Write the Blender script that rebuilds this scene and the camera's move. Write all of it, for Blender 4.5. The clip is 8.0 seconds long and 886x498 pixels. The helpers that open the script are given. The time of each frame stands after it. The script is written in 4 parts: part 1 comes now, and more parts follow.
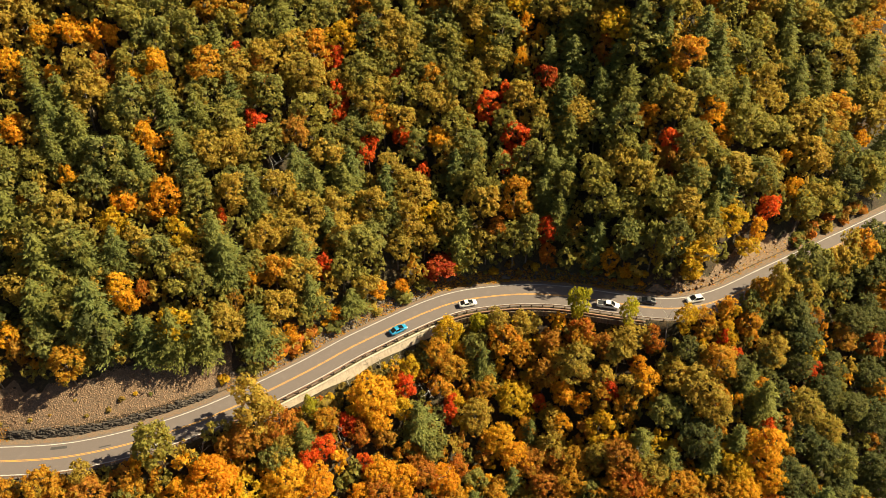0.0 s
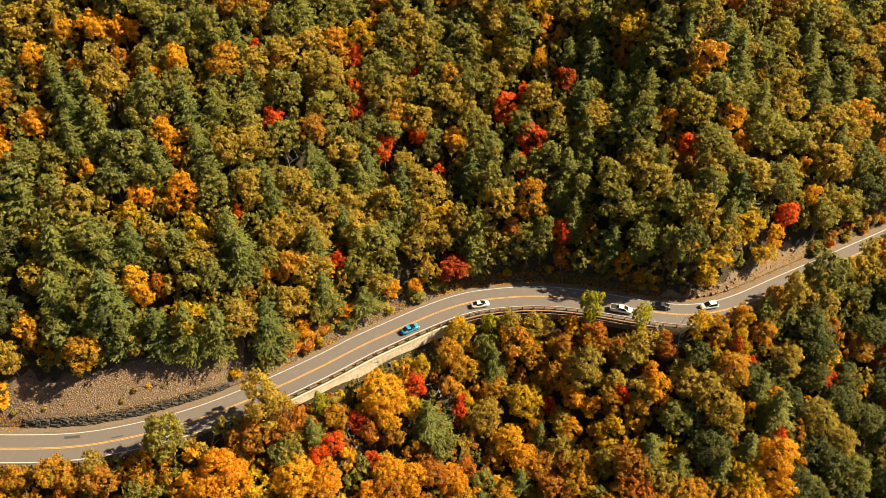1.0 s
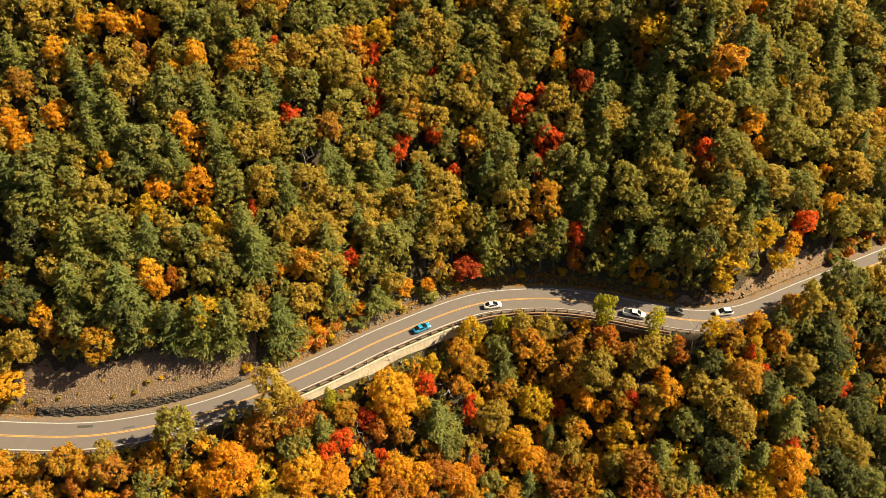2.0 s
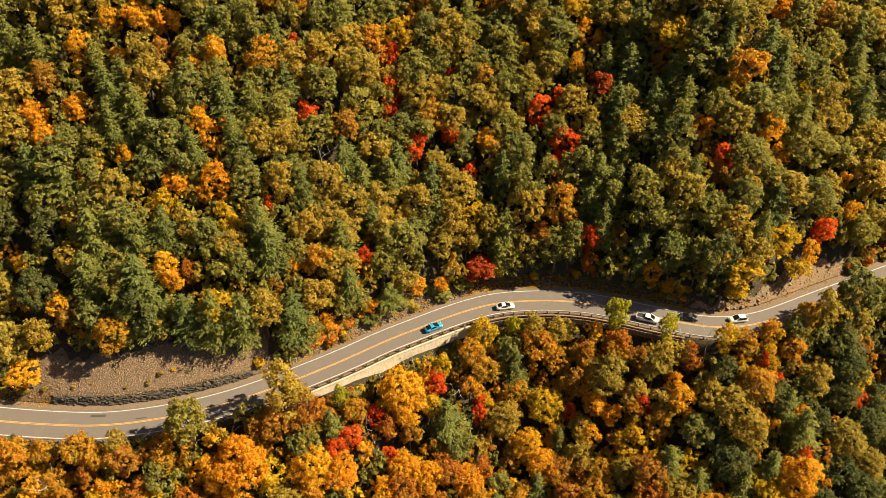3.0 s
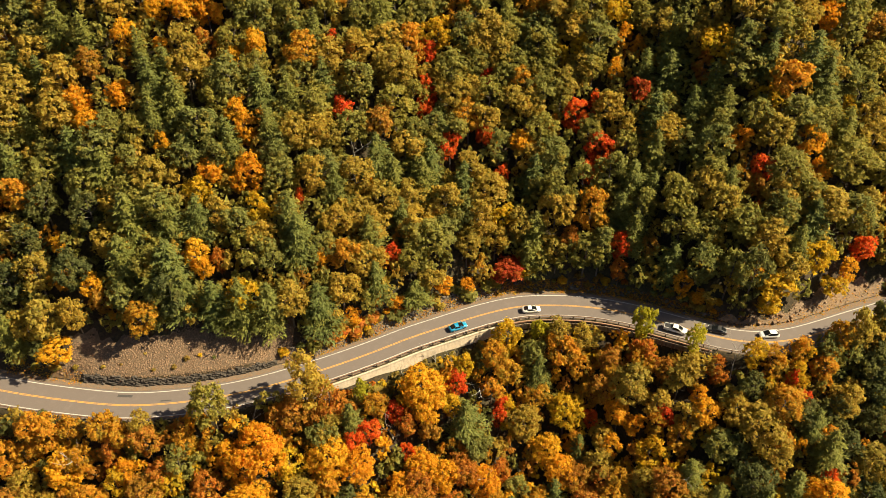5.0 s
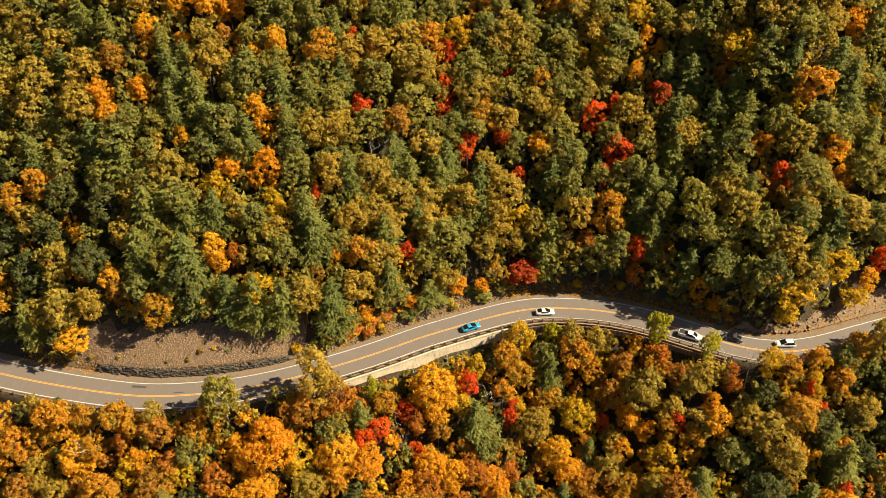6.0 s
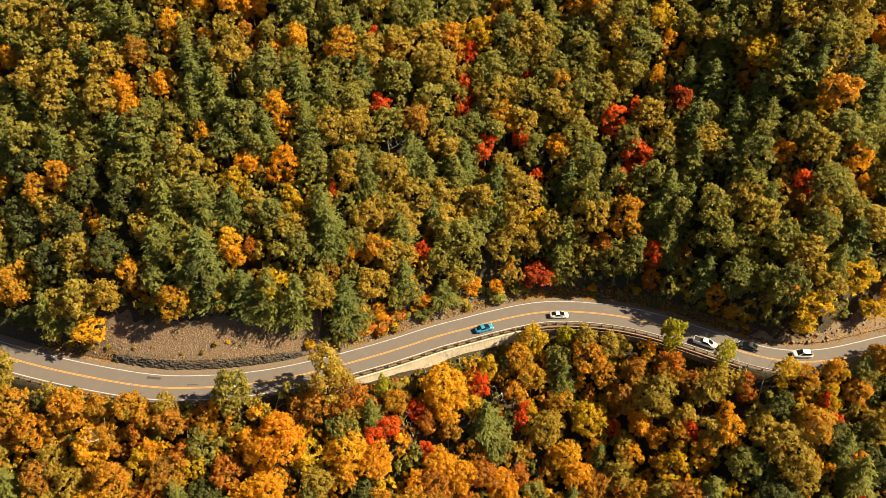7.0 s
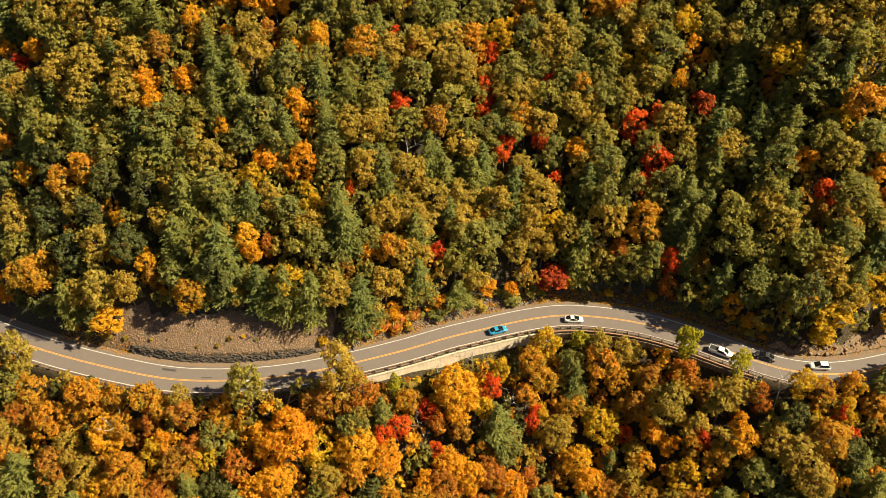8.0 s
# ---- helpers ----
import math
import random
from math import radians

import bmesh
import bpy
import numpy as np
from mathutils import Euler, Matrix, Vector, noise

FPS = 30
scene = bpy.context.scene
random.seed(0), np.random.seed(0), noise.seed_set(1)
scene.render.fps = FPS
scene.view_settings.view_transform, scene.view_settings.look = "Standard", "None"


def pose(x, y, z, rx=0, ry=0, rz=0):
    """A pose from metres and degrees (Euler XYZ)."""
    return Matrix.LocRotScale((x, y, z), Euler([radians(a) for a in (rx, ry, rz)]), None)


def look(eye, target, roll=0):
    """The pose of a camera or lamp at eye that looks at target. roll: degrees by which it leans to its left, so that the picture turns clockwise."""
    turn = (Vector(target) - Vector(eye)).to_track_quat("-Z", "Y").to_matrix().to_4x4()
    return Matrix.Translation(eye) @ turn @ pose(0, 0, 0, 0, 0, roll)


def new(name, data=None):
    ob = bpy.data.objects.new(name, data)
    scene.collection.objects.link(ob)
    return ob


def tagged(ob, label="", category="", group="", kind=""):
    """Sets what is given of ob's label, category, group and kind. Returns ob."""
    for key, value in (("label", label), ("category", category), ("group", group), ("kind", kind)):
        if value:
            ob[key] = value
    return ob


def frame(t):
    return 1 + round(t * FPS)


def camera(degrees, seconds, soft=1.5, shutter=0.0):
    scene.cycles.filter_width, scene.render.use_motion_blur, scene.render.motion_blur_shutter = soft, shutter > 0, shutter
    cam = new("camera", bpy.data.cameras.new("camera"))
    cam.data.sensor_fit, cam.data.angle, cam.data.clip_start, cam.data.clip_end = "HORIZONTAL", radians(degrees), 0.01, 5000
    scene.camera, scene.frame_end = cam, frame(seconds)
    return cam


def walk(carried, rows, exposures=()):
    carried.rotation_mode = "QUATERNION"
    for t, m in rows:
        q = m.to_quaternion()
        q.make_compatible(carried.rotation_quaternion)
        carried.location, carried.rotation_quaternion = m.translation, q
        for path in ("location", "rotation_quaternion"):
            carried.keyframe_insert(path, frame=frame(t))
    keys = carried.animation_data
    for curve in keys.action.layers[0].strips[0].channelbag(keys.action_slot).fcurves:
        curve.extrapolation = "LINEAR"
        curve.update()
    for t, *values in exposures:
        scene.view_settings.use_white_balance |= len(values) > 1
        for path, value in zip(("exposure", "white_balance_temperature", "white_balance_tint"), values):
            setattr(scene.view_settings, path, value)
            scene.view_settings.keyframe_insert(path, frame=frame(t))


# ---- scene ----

# ---------------------------------------------------------------- camera
cam = camera(58.0, 8.0, soft=0.9)
# seconds, x, y, z, pitch, lean, yaw
ROWS = [
    (0, -6.815, 0.083, 146.468, -41.224, 0.111, -1.394),
    (0.5, -6.033, 0.204, 146.810, -41.311, 0.072, -0.449),
    (1, -5.230, 0.261, 147.042, -41.367, 0.043, 0.502),
    (1.5, -4.409, 0.267, 147.180, -41.396, 0.022, 1.459),
    (2, -3.567, 0.235, 147.238, -41.403, 0.008, 2.425),
    (2.5, -2.705, 0.179, 147.234, -41.392, -0.001, 3.400),
    (3, -1.823, 0.112, 147.182, -41.369, -0.004, 4.387),
    (3.5, -0.922, 0.048, 147.099, -41.336, -0.004, 5.386),
    (4, 0.000, 0.000, 147.000, -41.300, 0.000, 6.400),
    (4.5, 0.942, -0.019, 146.901, -41.265, 0.007, 7.431),
    (5, 1.903, 0.006, 146.818, -41.234, 0.016, 8.480),
    (5.5, 2.885, 0.087, 146.767, -41.214, 0.028, 9.550),
    (6, 3.886, 0.238, 146.763, -41.209, 0.043, 10.644),
    (6.5, 4.908, 0.472, 146.823, -41.223, 0.061, 11.763),
    (7, 5.949, 0.803, 146.961, -41.261, 0.084, 12.911),
    (7.5, 7.011, 1.244, 147.195, -41.327, 0.113, 14.091),
    (8, 8.092, 1.808, 147.539, -41.426, 0.148, 15.306),
]
walk(cam, [(t, pose(x, y, z, 90 + pitch, 0, yaw) @ pose(0, 0, 0, 0, 0, -lean_)) for t, x, y, z, pitch, lean_, yaw in ROWS])

# ---------------------------------------------------------------- light
SUN_AZ, SUN_EL = 8.0, 42.0          # degrees from +x towards +y, and above the level
world = bpy.data.worlds.new("world")
scene.world = world
world.use_nodes = True
wn = world.node_tree
sky = wn.nodes.new("ShaderNodeTexSky")
sky.sky_type, sky.sun_disc = "NISHITA", False
sky.sun_elevation, sky.sun_rotation = radians(SUN_EL), radians(90.0 - SUN_AZ)
sky.dust_density, sky.ozone_density = 2.0, 0.8
wn.links.new(sky.outputs[0], wn.nodes["Background"].inputs[0])
wn.nodes["Background"].inputs[1].default_value = 0.033
sun = new("sun", bpy.data.lights.new("sun", "SUN"))
sun.data.energy, sun.data.angle, sun.data.color = 5.0, radians(0.53), (1.0, 0.86, 0.57)
to_sun = Vector((math.cos(radians(SUN_EL)) * math.cos(radians(SUN_AZ)), math.cos(radians(SUN_EL)) * math.sin(radians(SUN_AZ)), math.sin(radians(SUN_EL))))
sun.matrix_world = look(to_sun * 300, (0, 0, 0))
scene.view_settings.exposure = 1.81


# ---------------------------------------------------------------- materials
class Mat:
    """A node material with a few short-hands."""

    def __init__(self, name, rough=0.8, metal=0.0, spec=0.3):
        self.mat = bpy.data.materials.new(name)
        self.mat.use_nodes = True
        self.nt = self.mat.node_tree
        self.bsdf = self.nt.nodes["Principled BSDF"]
        self.bsdf.inputs["Roughness"].default_value = rough
        self.bsdf.inputs["Metallic"].default_value = metal
        self.bsdf.inputs["Specular IOR Level"].default_value = spec

    def node(self, kind, **values):
        n = self.nt.nodes.new(kind)
        for k, v in values.items():
            n.inputs[k.replace("_", " ")].default_value = v
        return n

    def link(self, a, b):
        self.nt.links.new(a, b)

    def coords(self, kind="Object"):
        return self.nt.nodes.new("ShaderNodeTexCoord").outputs[kind]

    def noise(self, scale, detail=3.0, rough=0.55, where=None):
        n = self.node("ShaderNodeTexNoise", Scale=scale, Detail=detail, Roughness=rough)
        self.link(where or self.coords(), n.inputs["Vector"])
        return n.outputs["Fac"]

    def ramp(self, fac, stops):
        n = self.nt.nodes.new("ShaderNodeValToRGB")
        while len(n.color_ramp.elements) < len(stops):
            n.color_ramp.elements.new(0.5)
        for e, (p, c) in zip(n.color_ramp.elements, stops):
            e.position, e.color = p, (*c, 1.0) if len(c) == 3 else c
        self.link(fac, n.inputs["Fac"])
        return n.outputs["Color"]

    def mix(self, fac, a, b, blend="MIX"):
        n = self.nt.nodes.new("ShaderNodeMix")
        n.data_type, n.blend_type = "RGBA", blend
        for v, i in ((fac, 0), (a, 6), (b, 7)):
            if isinstance(v, (int, float)):
                n.inputs[i].default_value = v
            elif isinstance(v, tuple):
                n.inputs[i].default_value = (*v, 1.0)
            else:
                self.link(v, n.inputs[i])
        return n.outputs[2]

    def span(self, fac, a, b, c, d):
        n = self.nt.nodes.new("ShaderNodeMapRange")
        for i, v in enumerate((a, b, c, d)):
            n.inputs[i + 1].default_value = v
        self.link(fac, n.inputs[0])
        return n.outputs[0]

    def colour(self, c):
        if isinstance(c, tuple):
            self.bsdf.inputs["Base Color"].default_value = (*c, 1.0)
        else:
            self.link(c, self.bsdf.inputs["Base Color"])
        return self

    def bump(self, fac, strength=0.5, distance=0.05):
        n = self.node("ShaderNodeBump", Strength=strength, Distance=distance)
        self.link(fac, n.inputs["Height"])
        self.link(n.outputs[0], self.bsdf.inputs["Normal"])
        return self


def leaf_material(name, low, high, patch, patch_share=0.5, through_share=0.64):
    """Foliage: tree to tree between low and high, patches of another tone, leaf to leaf in value."""
    m = Mat(name, rough=0.68, spec=0.16)
    tree = m.nt.nodes.new("ShaderNodeObjectInfo").outputs["Random"]
    leaf = m.nt.nodes.new("ShaderNodeNewGeometry").outputs["Random Per Island"]
    base = m.mix(tree, low, high)
    big = m.span(m.noise(0.33, 2.0), 0.5, 0.68, 0.0, patch_share)
    base = m.mix(big, base, patch)
    hsv = m.node("ShaderNodeHueSaturation", Saturation=1.0)
    m.link(base, hsv.inputs["Color"])
    m.link(m.span(leaf, 0, 1, 0.78, 1.20), hsv.inputs["Value"])
    m.link(m.span(m.noise(1.7, 1.0), 0.3, 0.7, 0.485, 0.515), hsv.inputs["Hue"])
    m.colour(hsv.outputs[0])
    trans = m.node("ShaderNodeBsdfTranslucent")
    m.link(hsv.outputs[0], trans.inputs["Color"])
    both = m.node("ShaderNodeMixShader", Fac=through_share)
    m.link(m.bsdf.outputs[0], both.inputs[1])
    m.link(trans.outputs[0], both.inputs[2])
    m.link(both.outputs[0], m.nt.nodes["Material Output"].inputs["Surface"])
    return m.mat


LEAF = {
    "orange": leaf_material("leaf_orange", (0.64, 0.290, 0.014), (0.64, 0.365, 0.020), (0.52, 0.27, 0.02), 0.55),
    "amber": leaf_material("leaf_amber", (0.46, 0.245, 0.020), (0.55, 0.255, 0.020), (0.32, 0.25, 0.032), 0.85),
    "yellow": leaf_material("leaf_yellow", (0.55, 0.355, 0.018), (0.52, 0.315, 0.015), (0.34, 0.28, 0.02), 0.65),
    "lime": leaf_material("leaf_lime", (0.33, 0.30, 0.022), (0.40, 0.34, 0.02), (0.26, 0.25, 0.02), 0.5),
    "red": leaf_material("leaf_red", (0.58, 0.055, 0.018), (0.66, 0.13, 0.014), (0.62, 0.22, 0.015), 0.7),
    "crimson": leaf_material("leaf_crimson", (0.40, 0.055, 0.018), (0.44, 0.085, 0.018), (0.42, 0.16, 0.02), 0.5),
    "rust": leaf_material("leaf_rust", (0.46, 0.15, 0.018), (0.40, 0.21, 0.028), (0.34, 0.24, 0.022), 0.7),
    "gold": leaf_material("leaf_gold", (0.330, 0.255, 0.044), (0.42, 0.285, 0.040), (0.43, 0.255, 0.034), 0.6),
    "green": leaf_material("leaf_green", (0.188, 0.196, 0.054), (0.285, 0.245, 0.046), (0.37, 0.25, 0.028), 0.6),
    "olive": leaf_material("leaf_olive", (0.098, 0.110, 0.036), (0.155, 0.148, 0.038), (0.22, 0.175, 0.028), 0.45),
    "pine": leaf_material("needles", (0.138, 0.160, 0.044), (0.212, 0.204, 0.042), (0.26, 0.22, 0.030), 0.5, 0.56),
    "brush": leaf_material("leaf_brush", (0.24, 0.18, 0.04), (0.32, 0.18, 0.03), (0.17, 0.15, 0.04), 0.7),
}


def make_bark(name, dark, light):
    m = Mat(name, rough=0.9)
    f = m.noise(3.0, 6.0)
    return m.colour(m.ramp(f, [(0.3, dark), (0.7, light)])).bump(f, 0.7, 0.05).mat


BARK = make_bark("bark", (0.05, 0.038, 0.028), (0.15, 0.12, 0.09))
DEADWOOD = make_bark("dead_wood", (0.19, 0.17, 0.14), (0.38, 0.35, 0.30))


def make_ground():
    m = Mat("forest_floor", rough=0.95)
    wide, fine = m.noise(0.09, 4.0), m.noise(1.6, 6.0, 0.7)
    soil = m.ramp(fine, [(0.3, (0.012, 0.009, 0.006)), (0.55, (0.036, 0.023, 0.012)), (0.75, (0.085, 0.047, 0.017))])
    moss = m.ramp(fine, [(0.35, (0.016, 0.015, 0.008)), (0.7, (0.06, 0.046, 0.017))])
    return m.colour(m.mix(m.span(wide, 0.42, 0.58, 0, 1), soil, moss)).bump(fine, 0.8, 0.2).mat


def make_verge():
    m = Mat("gravel_verge", rough=0.95)
    fine, wide = m.noise(5.0, 6.0, 0.7), m.noise(1.3, 6.0, 0.75)
    grit = m.ramp(fine, [(0.3, (0.050, 0.037, 0.026)), (0.7, (0.155, 0.120, 0.085))])
    litter = m.ramp(fine, [(0.3, (0.10, 0.042, 0.016)), (0.7, (0.30, 0.13, 0.04))])
    return m.colour(m.mix(m.span(wide, 0.45, 0.7, 0, 0.6), grit, litter)).bump(fine, 0.6, 0.05).mat


def make_asphalt():
    m = Mat("asphalt", rough=0.85)
    fine, wide, mid_ = m.noise(14.0, 5.0, 0.7), m.noise(0.05, 3.0), m.noise(0.5, 5.0, 0.65)
    c = m.ramp(fine, [(0.25, (0.074, 0.059, 0.052)), (0.75, (0.118, 0.096, 0.084))])
    c = m.mix(m.span(wide, 0.4, 0.62, 0, 0.35), c, (0.094, 0.078, 0.072))
    c = m.mix(m.span(mid_, 0.52, 0.75, 0, 0.4), c, (0.138, 0.113, 0.098))
    return m.colour(c).bump(fine, 0.3, 0.01).mat


def make_paint(name, colour, worn):
    m = Mat(name, rough=0.7)
    return m.colour(m.mix(m.span(m.noise(2.2, 6.0, 0.7), 0.48, 0.72, 0, 0.75), colour, worn)).mat


def make_stone(name, dark, light, warm):
    m = Mat(name, rough=0.9)
    piece = m.nt.nodes.new("ShaderNodeNewGeometry").outputs["Random Per Island"]
    whole = m.nt.nodes.new("ShaderNodeObjectInfo").outputs["Random"]
    fine = m.noise(2.5, 6.0, 0.7)
    c = m.mix(piece, m.ramp(fine, [(0.3, dark), (0.7, light)]), warm)
    hsv = m.node("ShaderNodeHueSaturation")
    m.link(c, hsv.inputs["Color"])
    m.link(m.span(whole, 0, 1, 0.75, 1.25), hsv.inputs["Value"])
    return m.colour(hsv.outputs[0]).bump(fine, 0.6, 0.08).mat


def make_concrete():
    m = Mat("concrete", rough=0.9)
    fine, wide = m.noise(3.0, 6.0, 0.7), m.noise(0.35, 4.0)
    c = m.ramp(fine, [(0.3, (0.26, 0.215, 0.155)), (0.7, (0.42, 0.355, 0.265))])
    c = m.mix(m.span(wide, 0.5, 0.72, 0, 0.6), c, (0.22, 0.18, 0.13))
    tall = m.nt.nodes.new("ShaderNodeMapping")
    tall.inputs["Scale"].default_value = (1.6, 1.6, 0.10)
    m.link(m.coords(), tall.inputs["Vector"])
    c = m.mix(m.span(m.noise(1.0, 5.0, 0.7, tall.outputs[0]), 0.48, 0.68, 0, 0.6), c, (0.20, 0.155, 0.105))
    return m.colour(c).bump(fine, 0.4, 0.02).mat


def make_timber(name, dark, light):
    m = Mat(name, rough=0.85)
    m2 = m.nt.nodes.new("ShaderNodeMapping")
    m2.inputs["Scale"].default_value = (6.0, 6.0, 0.7)
    m.link(m.coords(), m2.inputs["Vector"])
    f = m.noise(1.0, 6.0, 0.65, m2.outputs[0])
    hsv = m.node("ShaderNodeHueSaturation")
    m.link(m.ramp(f, [(0.3, dark), (0.7, light)]), hsv.inputs["Color"])
    m.link(m.span(m.nt.nodes.new("ShaderNodeObjectInfo").outputs["Random"], 0, 1, 0.7, 1.25), hsv.inputs["Value"])
    return m.colour(hsv.outputs[0]).bump(f, 0.4, 0.02).mat


GROUND, VERGE, ASPHALT, CONCRETE = make_ground(), make_verge(), make_asphalt(), make_concrete()
WHITE_LINE = make_paint("white_line_paint", (0.37, 0.34, 0.30), (0.17, 0.145, 0.125))
YELLOW_LINE = make_paint("yellow_line_paint", (0.40, 0.205, 0.04), (0.22, 0.14, 0.07))
DARK_PATCH = make_paint("tar_patch", (0.035, 0.032, 0.03), (0.07, 0.062, 0.055))
SCREE = make_stone("scree_stone", (0.055, 0.036, 0.022), (0.225, 0.146, 0.088), (0.145, 0.088, 0.049))
GREYROCK = make_stone("grey_rock", (0.035, 0.030, 0.024), (0.15, 0.125, 0.10), (0.09, 0.07, 0.052))
WALLROCK = make_stone("dark_wall_rock", (0.016, 0.014, 0.012), (0.085, 0.072, 0.060), (0.045, 0.036, 0.028))
PLANK = make_timber("weathered_lagging", (0.14, 0.10, 0.065), (0.32, 0.25, 0.17))
RUST = make_timber("rusty_steel_rail", (0.10, 0.05, 0.03), (0.24, 0.14, 0.085))
POSTWOOD = make_timber("dark_post_timber", (0.035, 0.025, 0.018), (0.10, 0.07, 0.045))


# ---------------------------------------------------------------- the plan
CX = [-217.5, -168.1, -133.5, -118.6, -107.1, -96.4, -85.7, -74.2, -61.1, -50.5, -39.9, -32.6, -26.1, -19.6, -13.1, -6.6, 0.7, 8.1, 15.4, 22.0, 29.5, 36.1, 43.5, 50.1, 56.7, 64.1, 70.6, 77.9, 86.1, 94.2, 103.9, 113.6, 123.3, 158.9, 207.4]
CY = [118.7, 108.3, 103.0, 101.5, 101.0, 101.0, 101.7, 104.3, 109.1, 114.8, 121.5, 126.6, 131.4, 135.6, 139.7, 143.4, 146.5, 148.0, 148.7, 148.6, 147.6, 146.1, 144.3, 142.9, 142.5, 143.7, 146.1, 149.9, 154.4, 158.7, 163.9, 169.1, 174.3, 192.7, 214.5]



def spline():
    x, y = np.array(CX, float), np.array(CY, float)
    n, h = len(x), np.diff(x)
    a, b = np.eye(n), np.zeros(n)
    for i in range(1, n - 1):
        a[i, i - 1:i + 2] = h[i - 1], 2 * (h[i - 1] + h[i]), h[i]
        b[i] = 6 * ((y[i + 1] - y[i]) / h[i] - (y[i] - y[i - 1]) / h[i - 1])
    return x, y, h, np.linalg.solve(a, b)


SX, SY, SH, SM = spline()


def mid(x):
    """The road's middle: y at x."""
    x = np.asarray(x, float)
    q = np.clip(x, SX[0], SX[-1])
    i = np.clip(np.searchsorted(SX, q) - 1, 0, len(SX) - 2)
    a, b, h = SX[i + 1] - q, q - SX[i], SH[i]
    y = (SM[i] * a**3 + SM[i + 1] * b**3) / (6 * h) + (SY[i] / h - SM[i] * h / 6) * a + (SY[i + 1] / h - SM[i + 1] * h / 6) * b
    return y + np.where(x > q, 0.42, -0.2) * np.abs(x - q) * np.where(x > q, 1, -1)


def rise(x):
    return mid(np.asarray(x, float) + 0.5) - mid(np.asarray(x, float) - 0.5)


def off(x, y):
    """Metres from the road's middle, uphill positive."""
    return (y - mid(x)) / np.sqrt(1 + rise(x) ** 2)


def at_road(x, d, z=0.0):
    """The place d metres uphill of the road's middle at x, squarely off the road."""
    s = float(rise(x))
    k = math.sqrt(1 + s * s)
    return Vector((x - d * s / k, float(mid(x)) + d / k, z))


def heading(x):
    return math.degrees(math.atan(float(rise(x))))


def bell(x, a, b, w):
    return 0.25 * (1 + np.tanh((x - a) / w / 2)) * (1 - np.tanh((x - b) / w / 2))


def height(x, y):
    """The ground, with the road's bench at z = 0."""
    x, y = np.asarray(x, float), np.asarray(y, float)
    d = off(x, y)
    u = np.maximum(d - 5.6, 0.0)
    up = 1.02 * np.minimum(u, 70) + 0.75 * np.clip(u - 70, 0, 60) + 0.05 * np.maximum(u - 130, 0)
    up = up + bell(x, -99.8, -58, 1.0) * (1.25 * np.clip((d - 6.1) / 0.5, 0, 1) - 0.42 * np.minimum(u, 11))
    v = np.maximum(-d - 6.6, 0.0)
    foot = 3.6 * np.clip((-d - 5.0) / 1.3, 0, 1)
    down = -foot - 0.98 * np.minimum(v, 40) - 0.55 * np.clip(v - 40, 0, 60) - 0.15 * np.clip(v - 100, 0, 200)
    wave = np.clip((np.abs(d) - 8) / 20, 0, 1) * (1.3 * np.sin(x * 0.061 + 1.0) * np.sin(y * 0.083 + 0.4) + 0.7 * np.sin(x * 0.17 + y * 0.12))
    return np.where(d > 0, up, down) + wave


# ---------------------------------------------------------------- mesh helpers
def mesh_of(name, verts, faces, material, smooth=False):
    me = bpy.data.meshes.new(name)
    me.from_pydata([tuple(v) for v in verts], [], [tuple(f) for f in faces])
    me.materials.append(material)
    if smooth:
        me.polygons.foreach_set("use_smooth", [True] * len(me.polygons))
    me.update()
    return me


def mesh_from(name, bm, material, smooth=False):
    me = bpy.data.meshes.new(name)
    bm.to_mesh(me)
    bm.free()
    me.materials.append(material)
    if smooth:
        me.polygons.foreach_set("use_smooth", [True] * len(me.polygons))
    return me


def hang(name, me, parent, m=None, label=""):
    """A mesh as a part of a thing."""
    ob = new(name, me)
    ob.parent = parent
    if m is not None:
        ob.matrix_basis = m
    return tagged(ob, label)


def part(name, bm, material, parent, label="", smooth=False):
    return hang(name, mesh_from(name, bm, material, smooth), parent, None, label)


def slab(bm, sx, sy, sz, m=None, bevel=0.0):
    """A box of that size, its middle at the origin of m, with softened edges."""
    made = bmesh.ops.create_cube(bm, size=1.0, matrix=(m or Matrix()) @ Matrix.Diagonal((sx, sy, sz, 1)))
    if bevel:
        edges = {e for v in made["verts"] for e in v.link_edges}
        bmesh.ops.bevel(bm, geom=list(edges), offset=bevel, segments=2, affect="EDGES")


def tube(points, radii, sides=6):
    """Verts and faces of a tapered tube along points."""
    verts, faces = [], []
    for k, (p, r) in enumerate(zip(points, radii)):
        a, b = points[max(k - 1, 0)], points[min(k + 1, len(points) - 1)]
        way = (Vector(b) - Vector(a)).normalized()
        side = way.orthogonal().normalized()
        other = way.cross(side)
        for s in range(sides):
            t = 2 * math.pi * s / sides
            verts.append(Vector(p) + r * (math.cos(t) * side + math.sin(t) * other))
        if k:
            for s in range(sides):
                i, j = (k - 1) * sides, k * sides
                faces.append((i + s, i + (s + 1) % sides, j + (s + 1) % sides, j + s))
    return verts, faces


def joined(pieces):
    verts, faces = [], []
    for v, f in pieces:
        faces += [tuple(i + len(verts) for i in q) for q in f]
        verts += v
    return verts, faces


